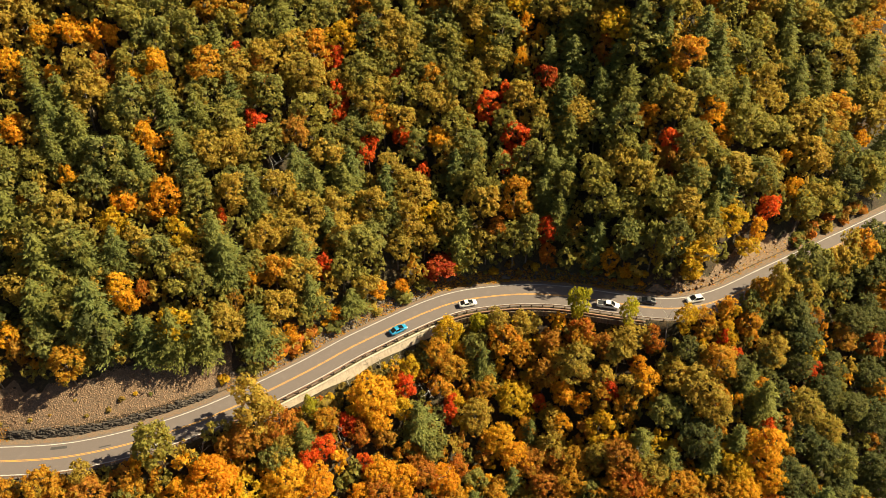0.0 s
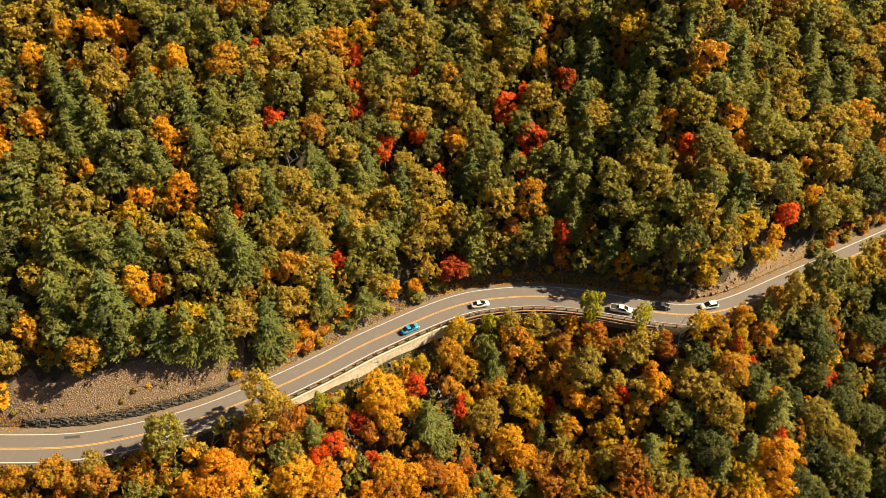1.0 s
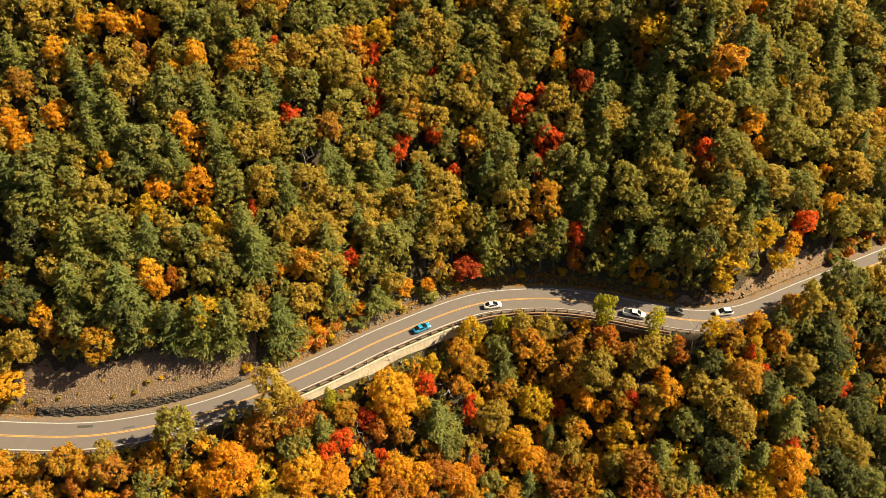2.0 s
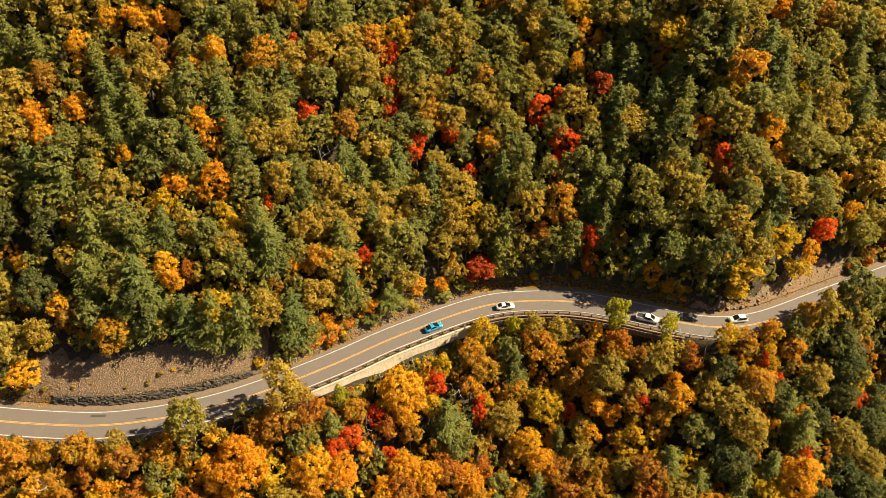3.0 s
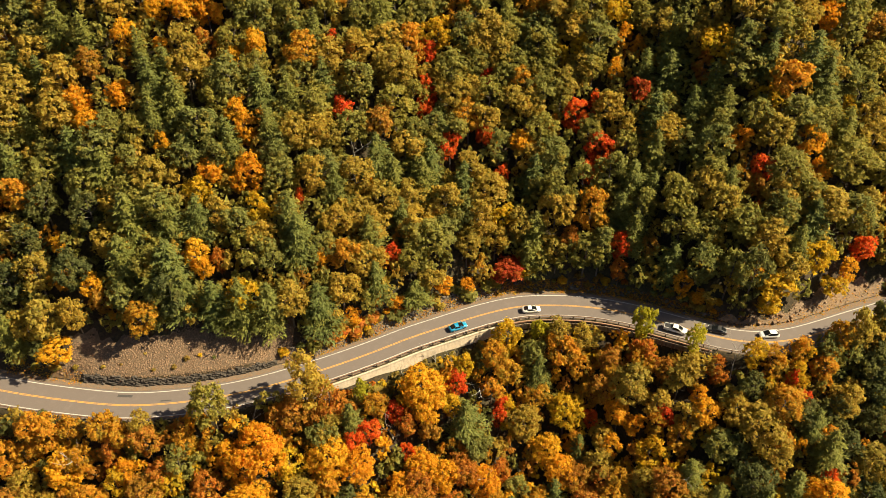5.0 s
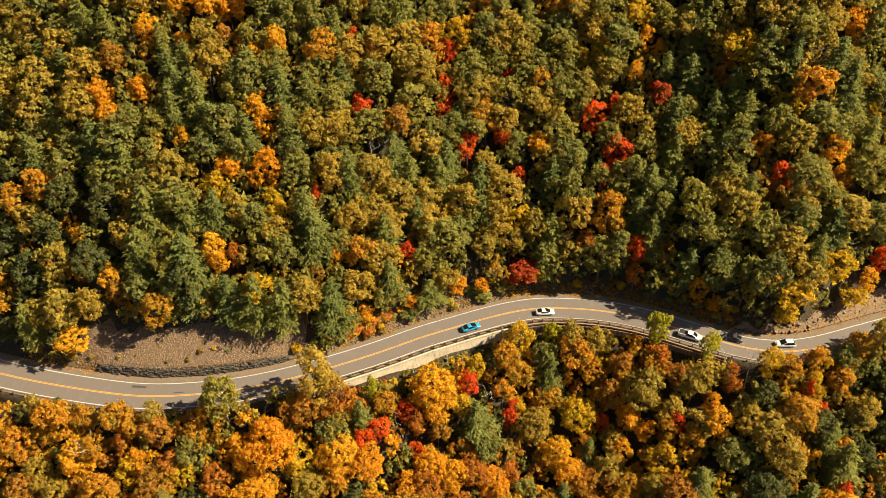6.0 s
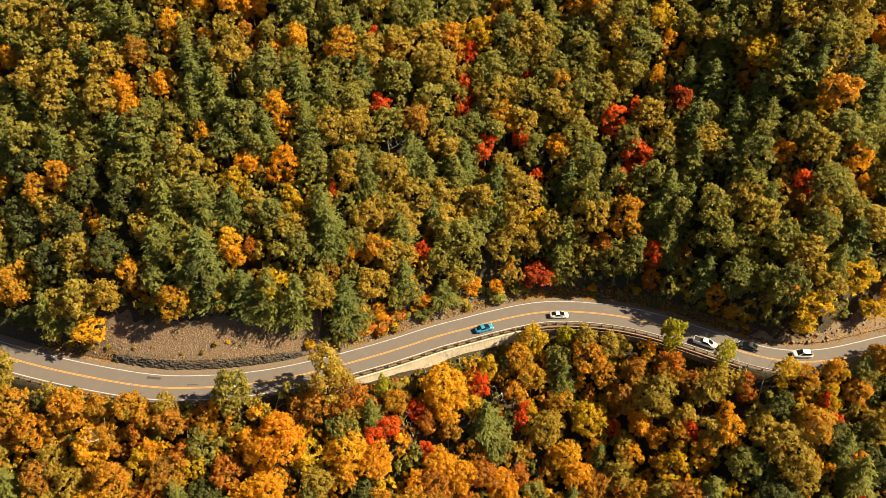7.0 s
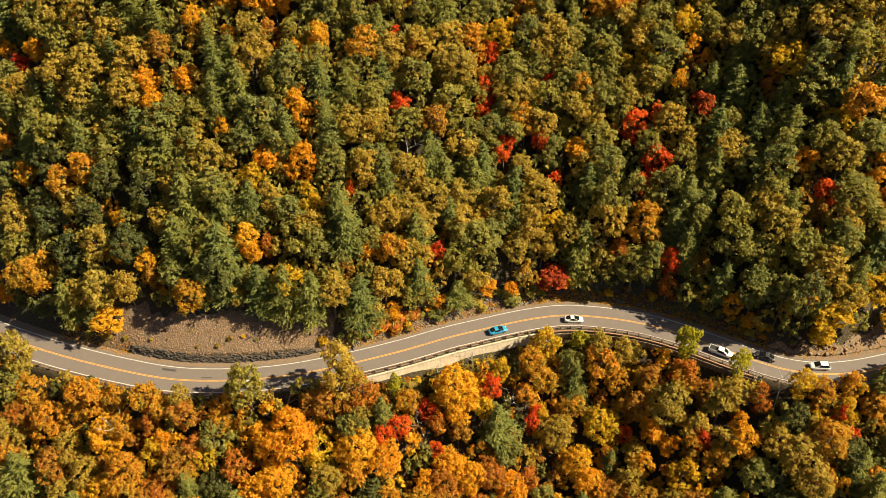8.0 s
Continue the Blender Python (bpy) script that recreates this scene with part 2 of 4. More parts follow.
def ribbon(xs, da, db, z, thick=0.0):
    """A strip along the road between two offsets, with a skirt when thick."""
    verts, faces = [], []
    for x in xs:
        a, b = at_road(x, da, z), at_road(x, db, z)
        verts += [a, b] + ([a - Vector((0, 0, thick)), b - Vector((0, 0, thick))] if thick else [])
    n = 4 if thick else 2
    for k in range(len(xs) - 1):
        i, j = n * k, n * (k + 1)
        faces.append((i, j, j + 1, i + 1))
        if thick:
            faces += [(i, i + 2, j + 2, j), (i + 1, j + 1, j + 3, i + 3)]
    return verts, faces


# ---------------------------------------------------------------- ground and road
def build_ground():
    xs = np.r_[-1900, -1200, -800, -560, -420, -320, -260, -225, np.arange(-190, 191, 2.0), 225, 260, 320, 420, 560, 800, 1200, 1900]
    ds = np.r_[-1900, -1200, -800, -500, -320, -240, -190, -160, -140, -125, np.arange(-112, -12, 3.0), -11, -10, -9, -8, -7.2, -6.6, -6.1, -5.6, -5.0, -4.6, -4.0, 0.0,
               4.0, 4.8, 5.6, 6.1, 6.6, 7.4, 8.6, 10, 12, np.arange(14, 150, 3.0), 160, 180, 210, 260, 330, 430, 600, 900, 1400, 1900]
    k = np.sqrt(1 + rise(xs) ** 2)
    gx, gd = np.meshgrid(xs, ds, indexing="ij")
    gy = mid(xs)[:, None] + gd * k[:, None]
    gz = height(gx, gy) - np.where(np.abs(gd) < 4.3, 0.12, 0.0)
    verts = np.stack([gx, gy, gz], -1).reshape(-1, 3)
    n = len(ds)
    faces = [(i * n + j, (i + 1) * n + j, (i + 1) * n + j + 1, i * n + j + 1) for i in range(len(xs) - 1) for j in range(n - 1)]
    me = mesh_of("ground", verts.tolist(), faces, GROUND, True)
    tagged(new("ground", me), "steep wooded hillside covered in brown leaf litter", "ground", kind="structure")


build_ground()
ROAD_XS = np.arange(-240, 241, 1.5)
road = tagged(new("road", mesh_of("road", *ribbon(ROAD_XS, 4.15, -4.2, 0.0, 0.15), ASPHALT)), "two-lane grey asphalt mountain road winding along the hillside", "road", kind="structure")
tagged(new("verge_uphill", mesh_of("verge", *ribbon(ROAD_XS, 5.75, 4.15, 0.03, 0.2), VERGE)), "gravel road verge strewn with fallen orange leaves", "verge", kind="structure")
tagged(new("verge_downhill", mesh_of("verge", *ribbon(ROAD_XS, -4.2, -5.02, -0.02, 0.2), VERGE)), "narrow gravel strip under the guard rail", "verge", kind="structure")
for nm, a, b, mt, lb in (("edge_line", 3.70, 3.52, WHITE_LINE, "worn white edge line painted on asphalt"), ("edge_line", -3.42, -3.60, WHITE_LINE, "worn white edge line painted on asphalt"),
                         ("centre_line", 0.22, 0.07, YELLOW_LINE, "double yellow centre line painted on asphalt"), ("centre_line", -0.07, -0.22, YELLOW_LINE, "double yellow centre line painted on asphalt")):
    hang(nm, mesh_of(nm, *ribbon(ROAD_XS, a, b, 0.006), mt), road, None, lb)


# ---------------------------------------------------------------- trees
def leaves(rng, centres, normals, size, along=None, stretch=1.0):
    """Three-cornered leaf sprays at centres, facing along normals, drawn out along a way if one is given."""
    n = len(centres)
    side = np.cross(normals, rng.normal(size=(n, 3))) if along is None else along - normals * (along * normals).sum(1, keepdims=True)
    side /= np.linalg.norm(side, axis=1, keepdims=True) + 1e-9
    other = np.cross(normals, side)
    s = size * np.exp(rng.normal(0, 0.28, (n, 1)))
    j = lambda lo=0.7: rng.uniform(lo, 1.3, (n, 1))
    a = centres + side * s * stretch * 0.62 * j()
    b = centres - side * s * stretch * 0.36 * j() + other * s * 0.52 * j()
    c = centres - side * s * stretch * 0.36 * j() - other * s * 0.52 * j()
    return np.stack([a, b, c], 1).reshape(-1, 3), np.arange(3 * n).reshape(-1, 3)


def quad_mesh(name, verts, polys, *materials):
    """A mesh of faces that all have as many corners."""
    me = bpy.data.meshes.new(name)
    n = len(polys[0])
    me.vertices.add(len(verts))
    me.vertices.foreach_set("co", np.asarray(verts, float).ravel())
    me.loops.add(n * len(polys))
    me.loops.foreach_set("vertex_index", np.asarray(polys).ravel())
    me.polygons.add(len(polys))
    me.polygons.foreach_set("loop_start", np.arange(0, n * len(polys), n))
    for m in materials:
        me.materials.append(m)
    me.update(calc_edges=True)
    return me


def unit(v):
    return v / (np.linalg.norm(v, axis=-1, keepdims=True) + 1e-9)


def broad_crown(seed, lobes=8, each=15, per=34, size=0.42, fine=1.0, squat=1.0):
    """A broadleaf crown about 4 m in radius: uneven overlapping boughs, each set with leafy clumps, ragged at the rim."""
    rng = np.random.default_rng(seed)
    turn, lean = rng.uniform(0, 6.28), rng.normal(size=2) * 0.35
    middle, radius = [], []
    for k in range(lobes):
        f = k / (lobes - 1)
        t = turn + 2.39996 * k + rng.uniform(-0.5, 0.5)
        out = 2.35 * math.sin(math.pi * (0.30 + 0.62 * f)) ** 0.8 * rng.uniform(0.65, 1.25) * (1 - 0.75 * (f < 0.08))
        middle.append([out * math.cos(t) + lean[0], out * math.sin(t) + lean[1], 11.6 - (6.0 * f + rng.uniform(-0.5, 0.5)) * squat])
        radius.append(rng.uniform(1.25, 2.05) * (0.72 + 0.28 / fine))
    middle, radius = np.array(middle), np.array(radius)
    heart = np.array([0, 0, 8.2])
    cs, ns = [], []
    for k in range(lobes):
        out = unit(middle[k] - heart)
        for q in range(each):
            z = 1 - 1.9 * (q + 0.5) / each
            t = 2.39996 * q + turn * k
            way = unit(np.array([math.sqrt(1 - z * z) * math.cos(t), math.sqrt(1 - z * z) * math.sin(t), z]) + out * 0.35 + rng.normal(size=3) * 0.15)
            p = middle[k] + way * radius[k] * rng.uniform(0.7, 1.18)
            gap = np.linalg.norm(middle - p, axis=1) / radius
            gap[k] = 9
            if gap.min() < 0.66 or way @ out < -0.55 or way[2] < -0.7 or rng.random() < 0.07:
                continue
            n = int(per * rng.uniform(0.6, 1.4))
            w = unit(rng.normal(size=(n, 3)) + way * 0.5 + [0, 0, 0.2])
            cs.append(p + w * rng.uniform(0.5, 1.0) / fine ** 0.6 * rng.uniform(0.25, 1.25, (n, 1)) * [1, 1, 0.72])
            ns.append(unit(w + way * 0.55 + rng.normal(size=(n, 3)) * 0.85 + [0, 0, 0.25]))
    return leaves(rng, np.concatenate(cs), np.concatenate(ns), size / fine, None, 1.1)


def pine_crown(seed, tall=17.0, wide=3.6, whorls=17):
    """A conifer's crown: uneven whorls of drooping boughs set with narrow sprays."""
    rng = np.random.default_rng(seed)
    cs, ns, al = [], [], []
    lop = rng.uniform(0, 6.28)
    for k in range(whorls):
        f = k / (whorls - 1)
        z0 = 2.4 + (tall - 2.9) * f + rng.uniform(-0.2, 0.2)
        reach = wide * (1 - f) ** 0.72 * (0.55 + 0.45 * min(1, (f + 0.12) * 4)) + 0.3
        turn = rng.uniform(0, 6.28)
        boughs = 7 if f < 0.7 else 5
        for b in range(boughs):
            t = turn + 6.283 * b / boughs + rng.uniform(-0.3, 0.3)
            length = reach * rng.uniform(0.6, 1.28) * (1 + 0.18 * math.cos(t - lop))
            out, side = np.array([math.cos(t), math.sin(t), 0]), np.array([-math.sin(t), math.cos(t), 0])
            drop = rng.uniform(0.12, 0.36) * (1 - 0.7 * f)
            count = max(7, int(5 + length * 14.0))
            for q in range(count):
                u = (q + 0.8) / count
                hand = 1 if q % 2 else -1
                spread = 0.44 * (1 - 0.75 * u) * length * rng.uniform(0.1, 1.1)
                p = np.array([0, 0, z0]) + out * length * u * 0.97 + side * hand * spread + np.array([0, 0, 0.18 * u - drop * u * u]) * length + rng.normal(size=3) * 0.10
                cs.append(p)
                al.append(out * 0.8 + side * hand * 0.55 * (1.2 - u) + np.array([0, 0, -0.25 + 0.25 * f]) + rng.normal(size=3) * 0.12)
                ns.append(unit(np.array([0, 0, 1.0]) + out * rng.uniform(0.0, 0.7) + side * hand * 0.35 + rng.normal(size=3) * 0.5))
    for q in range(6):
        cs.append(np.array([0, 0, tall - 0.25 * q]))
        ns.append(unit(rng.normal(size=3) * np.array([1, 1, 0.2])))
        al.append(np.array([0.2 * math.cos(q), 0.2 * math.sin(q), 1.0]))
    return leaves(rng, np.array(cs), np.array(ns), 0.25, np.array(al), 1.9)


def trunk_mesh(seed, tall, r, limbs, first):
    rng = random.Random(seed)
    bend = (rng.uniform(-0.4, 0.4), rng.uniform(-0.4, 0.4))
    line = [(bend[0] * f * f, bend[1] * f * f, -1.2 + (tall + 1.2) * f) for f in (0, 0.12, 0.35, 0.6, 0.8, 1.0)]
    pieces = [tube(line, [r * 1.5, r, r * 0.82, r * 0.6, r * 0.38, 0.03])]
    for k in range(limbs):
        t, z = k * 2.4 + rng.uniform(-0.4, 0.4), first + (tall - first) * 0.75 * k / limbs
        o = Vector((math.cos(t), math.sin(t), 0))
        n = rng.uniform(2.0, 3.2)
        p0 = Vector((0, 0, z))
        pieces.append(tube([p0, p0 + o * n * 0.5 + Vector((0, 0, n * 0.3)), p0 + o * n + Vector((0, 0, n * 0.75))], [r * 0.4, r * 0.25, 0.03], 4))
    return joined(pieces)


KINDS = {
    "orange": ("maple_tree", "autumn maple tree with dense bright orange leaves on the slope", "tree"),
    "yellow": ("birch_tree", "autumn tree with golden yellow leaves on the slope", "tree"),
    "red": ("red_maple_tree", "autumn maple tree with scarlet red leaves on the slope", "tree"),
    "crimson": ("red_oak_tree", "autumn tree with deep rust-red leaves above the road", "tree"),
    "rust": ("beech_tree", "autumn tree with rust-brown leaves on the slope", "tree"),
    "amber": ("cherry_tree", "autumn tree with amber brown leaves on the slope", "tree"),
    "lime": ("ash_tree", "slender tree with bright yellow-green leaves near the road", "tree"),
    "gold": ("hickory_tree", "broadleaf tree turning from olive green to gold", "tree"),
    "green": ("oak_tree", "broadleaf oak tree with still green leaves on the slope", "tree"),
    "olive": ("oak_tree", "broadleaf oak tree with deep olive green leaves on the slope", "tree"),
    "pine": ("pine_tree", "dark green conifer with drooping layered boughs", "tree"),
}
BROAD = [broad_crown(11 + s, 8 + s % 4, 14, 28, 0.46, 1.0, (1.0, 1.2, 0.8, 1.05)[s % 4]) for s in range(9)]
GIANT = [broad_crown(51 + s, 15, 16, 34, 0.46, 1.45, 0.95) for s in range(2)]
YOUNG = [broad_crown(31 + s, 5, 8, 10, 1.0) for s in range(4)]
PINES = [pine_crown(41 + s, 17.0, (4.0, 4.4, 3.7, 4.2)[s]) for s in range(4)]
BROAD_TRUNKS = [mesh_of("trunk", *trunk_mesh(3 + s, 12.0, 0.24, 6, 6.0), BARK) for s in range(2)]
PINE_TRUNK = mesh_of("trunk", *trunk_mesh(9, 16.8, 0.27, 0, 4.0), BARK)
STOCK = {}
for kind, (nm, label, cat) in KINDS.items():
    for s, (v, q) in enumerate(PINES if kind == "pine" else BROAD + GIANT):
        STOCK[kind, s] = quad_mesh("crown", v, q, LEAF[kind])
PLANTED = []
planter = random.Random(5)


def plant(kind, x, y, r, tall=1.0):
    """One tree with its crown's radius."""
    nm, label, cat = KINDS[kind]
    s = r / (3.6 if kind == "pine" else 4.0)
    sz = (0.52 + 0.36 * s if kind == "pine" else 0.5 + 0.5 * s) * planter.uniform(0.95, 1.05) * tall
    ob = tagged(new(nm), label, cat, "hillside forest trees")
    ob.empty_display_size = 0.5
    ob.matrix_basis = Matrix.LocRotScale((x, y, float(height(x, y)) - 0.1), Euler((planter.uniform(-0.05, 0.05), planter.uniform(-0.05, 0.05), planter.uniform(0, 6.28))), (s, s, sz))
    which = planter.randrange(4) if kind == "pine" else 9 + planter.randrange(2) if r > 5.3 or (r > 3.8 and off(x, y) < -15) else planter.randrange(9)
    hang("trunk", PINE_TRUNK if kind == "pine" else BROAD_TRUNKS[which % 2], ob)
    hang("crown", STOCK[kind, which], ob)
    PLANTED.append((x, y, r * {"pine": 0.5, "green": 0.72, "gold": 0.72, "olive": 0.72}.get(kind, 1.0)))


GROVES = [
    ('orange', [(-97.8, 160.7, 3), (-106.7, 148.5, 3.1), (-103.8, 145, 3.2), (-97.2, 151, 2.9), (-86, 166.9, 3.6), (-78.9, 167.7, 3.4), (-91.6, 166.4, 2.4), (-70.4, 155.3, 2.9), (-68.4, 153.2, 2.6), (-66, 145.5, 3.8), (-75.6, 143.2, 3.2), (-85.8, 145.6, 2.1), (-68.4, 166.8, 3), (-72.2, 163.6, 2), (-89, 161, 1.7), (-75.9, 129.2, 3.4), (-74, 127.4, 2.3), (-4.7, 174, 3.2), (19.9, 197.6, 2.5), (19.3, 191.6, 2.2), (-47.7, 135.9, 1.9), (-39.3, 155.9, 1.3), (-39.9, 130.5, 2.4, 0.62), (-18.9, 144.9, 2.4, 0.55), (-14.2, 147.7, 1.8, 0.55), (-29.9, 137.9, 1.9, 0.55), (-107.2, 125.2, 1.5), (-98.9, 120, 2.9), (68.3, 179.7, 3.3), (71, 177.2, 2)]),
    ('orange', [(-104, 108.9, 4.2, 0.55), (56.3, 192.3, 1.7), (71, 204.9, 3.2), (81.6, 161.7, 2.4), (91.2, 178.7, 1.8), (44.6, 151.6, 1.8, 0.55), (40.2, 152.8, 2.4, 0.83), (92.8, 173, 2.2), (50.4, 177.7, 3.1), (24, 196.7, 1.9), (-53.2, 96, 5.9), (-56, 92.7, 3.7), (-93.3, 86.2, 3.4), (-59.7, 93.7, 3.5), (-21.5, 117, 5.6), (-19.4, 115, 4), (-39.3, 98.7, 5), (-32.1, 99.9, 4.2), (-23.4, 100.5, 2.9), (-13.4, 105, 4), (10.2, 117.6, 3.9), (13.3, 113.9, 4.1), (-4.3, 107.7, 3.9), (26.7, 125, 3.2), (30.9, 123.1, 2.5), (25.5, 119.4, 3.1), (46.5, 124.7, 3.8), (44.1, 128.1, 2.1), (74.6, 140, 2.1, 1.06), (74.3, 112.5, 5), (-80.3, 86.8, 2.7)]),
    ('orange', [(-140.8, 152.6, 2.9), (-150.2, 154.2, 2.2), (-135.8, 131.1, 2.5), (-136.1, 110.9, 2.5, 0.55), (-93, 84.6, 3.4), (117.9, 190.1, 2.5), (74.8, 107.3, 4.1)]),
    ('yellow', [(-76.7, 139.8, 3), (-63.3, 139.9, 3.2), (-6.2, 160.7, 3), (55.6, 183.6, 3.4), (62.9, 151.9, 5.2, 0.7), (61.1, 150.7, 2.7, 0.55), (72.7, 160.1, 4), (77.5, 158.5, 3.1, 0.64), (95.2, 170.6, 2.5), (-63.2, 124.7, 4), (78.4, 191.9, 2.6), (16.7, 201.9, 3.6), (42.6, 194, 4.7), (-66.5, 123.9, 2.6), (-28, 190, 4), (8.7, 195.4, 3), (3.8, 194.1, 2.7), (0.1, 154.2, 2.6, 0.55), (-2.3, 134.7, 3.7), (13.7, 124.3, 4.6), (56.2, 135.2, 2.7, 1.16), (66.7, 133.7, 2.7), (-0.3, 123.3, 2.1), (-13.7, 118.1, 2.7), (-11.9, 126.6, 2.3), (-82.8, 85.3, 3), (-71.3, 87.2, 3.4), (-46.5, 96.3, 3.7), (34.3, 117.8, 3.6)]),
    ('yellow', [(90.9, 135.5, 3.2), (68, 137.3, 2.4, 1.07)]),
    ('red', [(-29.1, 178.6, 2.9), (-29.3, 176.2, 2.3), (-52.1, 176.7, 1.7), (-47.7, 166.3, 2.8), (9.9, 182.5, 3.7), (17.1, 175.7, 3.7), (14.2, 172.5, 2.7), (-14.3, 187.1, 1.6), (-30.2, 186.6, 2.6), (14.5, 185.9, 1.8), (-8.5, 168.6, 1.9), (-32.4, 144.4, 2.3), (24.2, 159.4, 3), (56.4, 172.6, 2.7), (55.9, 166.2, 1.3), (85.2, 166.7, 2.8), (-54.2, 145.4, 1.2), (-21.5, 169.7, 2.8), (-13.6, 174.6, 2.4), (-31.4, 107.2, 2.6), (-34.1, 104.1, 2.3), (-25.7, 112.7, 2.1), (-2.5, 120.9, 1.8), (-2.4, 123.4, 1.5), (19.7, 124.7, 1.9), (37.9, 124.7, 2.3), (-12.2, 122.7, 2.6), (75.2, 116.8, 2.1), (92.2, 131, 2.8), (69.1, 130.1, 1.5)]),
    ('red', [(-22.4, 107.4, 1.9), (65.8, 133.1, 1.7), (-143.8, 150.4, 2.4)]),
    ('crimson', [(-4.5, 153.1, 3.6, 0.55), (-2, 153.8, 3, 0.55), (25.3, 187.7, 2.9), (-6.5, 151.9, 2.2, 0.55)]),
    ('rust', [(24.5, 155.9, 2.5, 0.79), (10.9, 159.3, 2.9), (31.1, 159.2, 2.2), (55.4, 169.7, 2.5), (-70.9, 130.5, 1.9), (-96, 118.6, 2.4), (40.6, 191.3, 2.9), (-39, 166.4, 3.9), (-47.1, 175.6, 2.8), (-78.8, 163.2, 2.9), (-103.9, 153.7, 2.9), (85.5, 209.5, 3.3), (-51.5, 131.4, 2), (-40.8, 108.5, 4.1), (-47.7, 104.8, 3.5), (-43.1, 105.8, 2.6), (-51.1, 102.9, 2.5), (17.6, 113.6, 3.9), (21.5, 129.4, 3.5), (-76.9, 92.3, 3.4), (-74, 88.7, 3.1), (-85.1, 89.8, 2.4), (30.3, 135.1, 3.5), (23.8, 134.4, 3.1), (-23.6, 111.7, 2.6), (48.8, 132.6, 2.7), (-18.2, 111.5, 2.6), (-0.4, 111.4, 2.7), (35.9, 133.1, 2.7), (100.8, 139.2, 3.3)]),
    ('gold', [(-36.3, 177.5, 5.6), (-28.3, 181.2, 3.7), (-45.8, 176.9, 3.9), (-22.3, 179.2, 4.2), (-7.9, 181.7, 4.3), (-13.3, 177.5, 4.1), (-31.9, 164, 4.6), (-53.2, 158.3, 4.3), (-50.2, 159, 3.1), (-28.9, 156.6, 3.9), (-21.2, 158.4, 4.3), (-44.8, 145, 3.8), (-38.1, 139.1, 4.2), (-42.4, 132.4, 3.8), (-0.9, 172, 3.7), (6.8, 198, 4.2), (-11.9, 192.2, 4.3), (-71.6, 137.3, 3.3), (-110.1, 118.9, 4.5), (-107.5, 112.5, 4.8), (58.8, 160.1, 4.9), (61.5, 168.6, 4), (-7.9, 156.1, 3.2), (47.3, 158.6, 2.3), (51.9, 151.8, 2.5), (87.1, 193.5, 3.4), (-22.3, 143.1, 3.5, 0.76), (8.2, 156.9, 2.9)]),
    ('gold', [(-100.9, 114.7, 2.7), (-14.8, 152.5, 3.4), (-39.1, 176.5, 2.8), (-45.9, 108.4, 5, 1.27), (4.1, 120.8, 4.2), (29.2, 128.7, 5.2), (34.9, 126.8, 3.4), (39.8, 129.9, 3.8), (9.4, 138.6, 2.8), (16.5, 137.7, 3.1), (33.5, 112.1, 3.9), (57.8, 122.4, 5.5), (78.7, 131.3, 4), (86.8, 122.6, 4.8), (42.8, 124.6, 3.4), (22.4, 122.1, 2.8), (-40.2, 103.7, 3.6), (-78.6, 95, 2.7), (89.5, 145.3, 3.5), (79.7, 142.3, 3.4, 1.69), (93.6, 119.9, 4.1), (42.2, 132.5, 3.4), (-134.6, 122.2, 4.2), (-118.6, 94, 3.7, 1.44), (-102.2, 82, 3.9), (87, 146.2, 3.8), (103.5, 155, 4.1, 1.25)]),
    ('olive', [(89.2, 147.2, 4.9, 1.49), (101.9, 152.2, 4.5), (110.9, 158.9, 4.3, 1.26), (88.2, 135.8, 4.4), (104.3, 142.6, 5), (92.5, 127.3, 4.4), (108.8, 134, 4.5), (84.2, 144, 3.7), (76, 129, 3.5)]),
    ('green', [(48.2, 188.6, 5.3), (62.1, 171.9, 5.6), (79.1, 179.4, 6.5), (81.6, 169.8, 5.4), (56.5, 195.2, 4.6), (15.3, 156.8, 4.6), (5.3, 183.8, 3.3), (0.3, 190.3, 3.7), (43.5, 160.3, 4.3), (-26, 173.2, 3.6), (-32, 175.5, 3.4), (-17.3, 187.3, 3.6), (13.2, 178.7, 3.3), (2.6, 166.9, 3.2), (-67.4, 163.4, 3.3), (-92.9, 146, 3.2), (-74.1, 146.5, 3.3), (-46.6, 182.6, 3.5), (-54.3, 180.1, 3.1), (-35.1, 189.9, 3.6), (69, 170.6, 3.6), (88.2, 181.9, 4.4), (94.7, 190.9, 3.7), (37.4, 176.3, 3.6), (-56.5, 123.4, 2.9), (-48.3, 137.7, 3.3), (53.2, 181.3, 3.6), (83.7, 202.3, 4.1), (-24, 168.9, 2.9), (-64.1, 99.7, 4.1, 1.25)]),
    ('green', [(-70.4, 90.6, 4), (4.3, 133.3, 3.2), (4, 109.6, 3), (72.6, 138.9, 2.8, 1.15), (49.4, 119.4, 4), (80.3, 140.4, 3.4), (-6.2, 113.3, 3.4), (-41.3, 102.6, 3.2), (-139.3, 130.3, 3.5), (103.9, 205.2, 4.9), (117.6, 181.2, 4.9), (97, 151.3, 4.5)]),
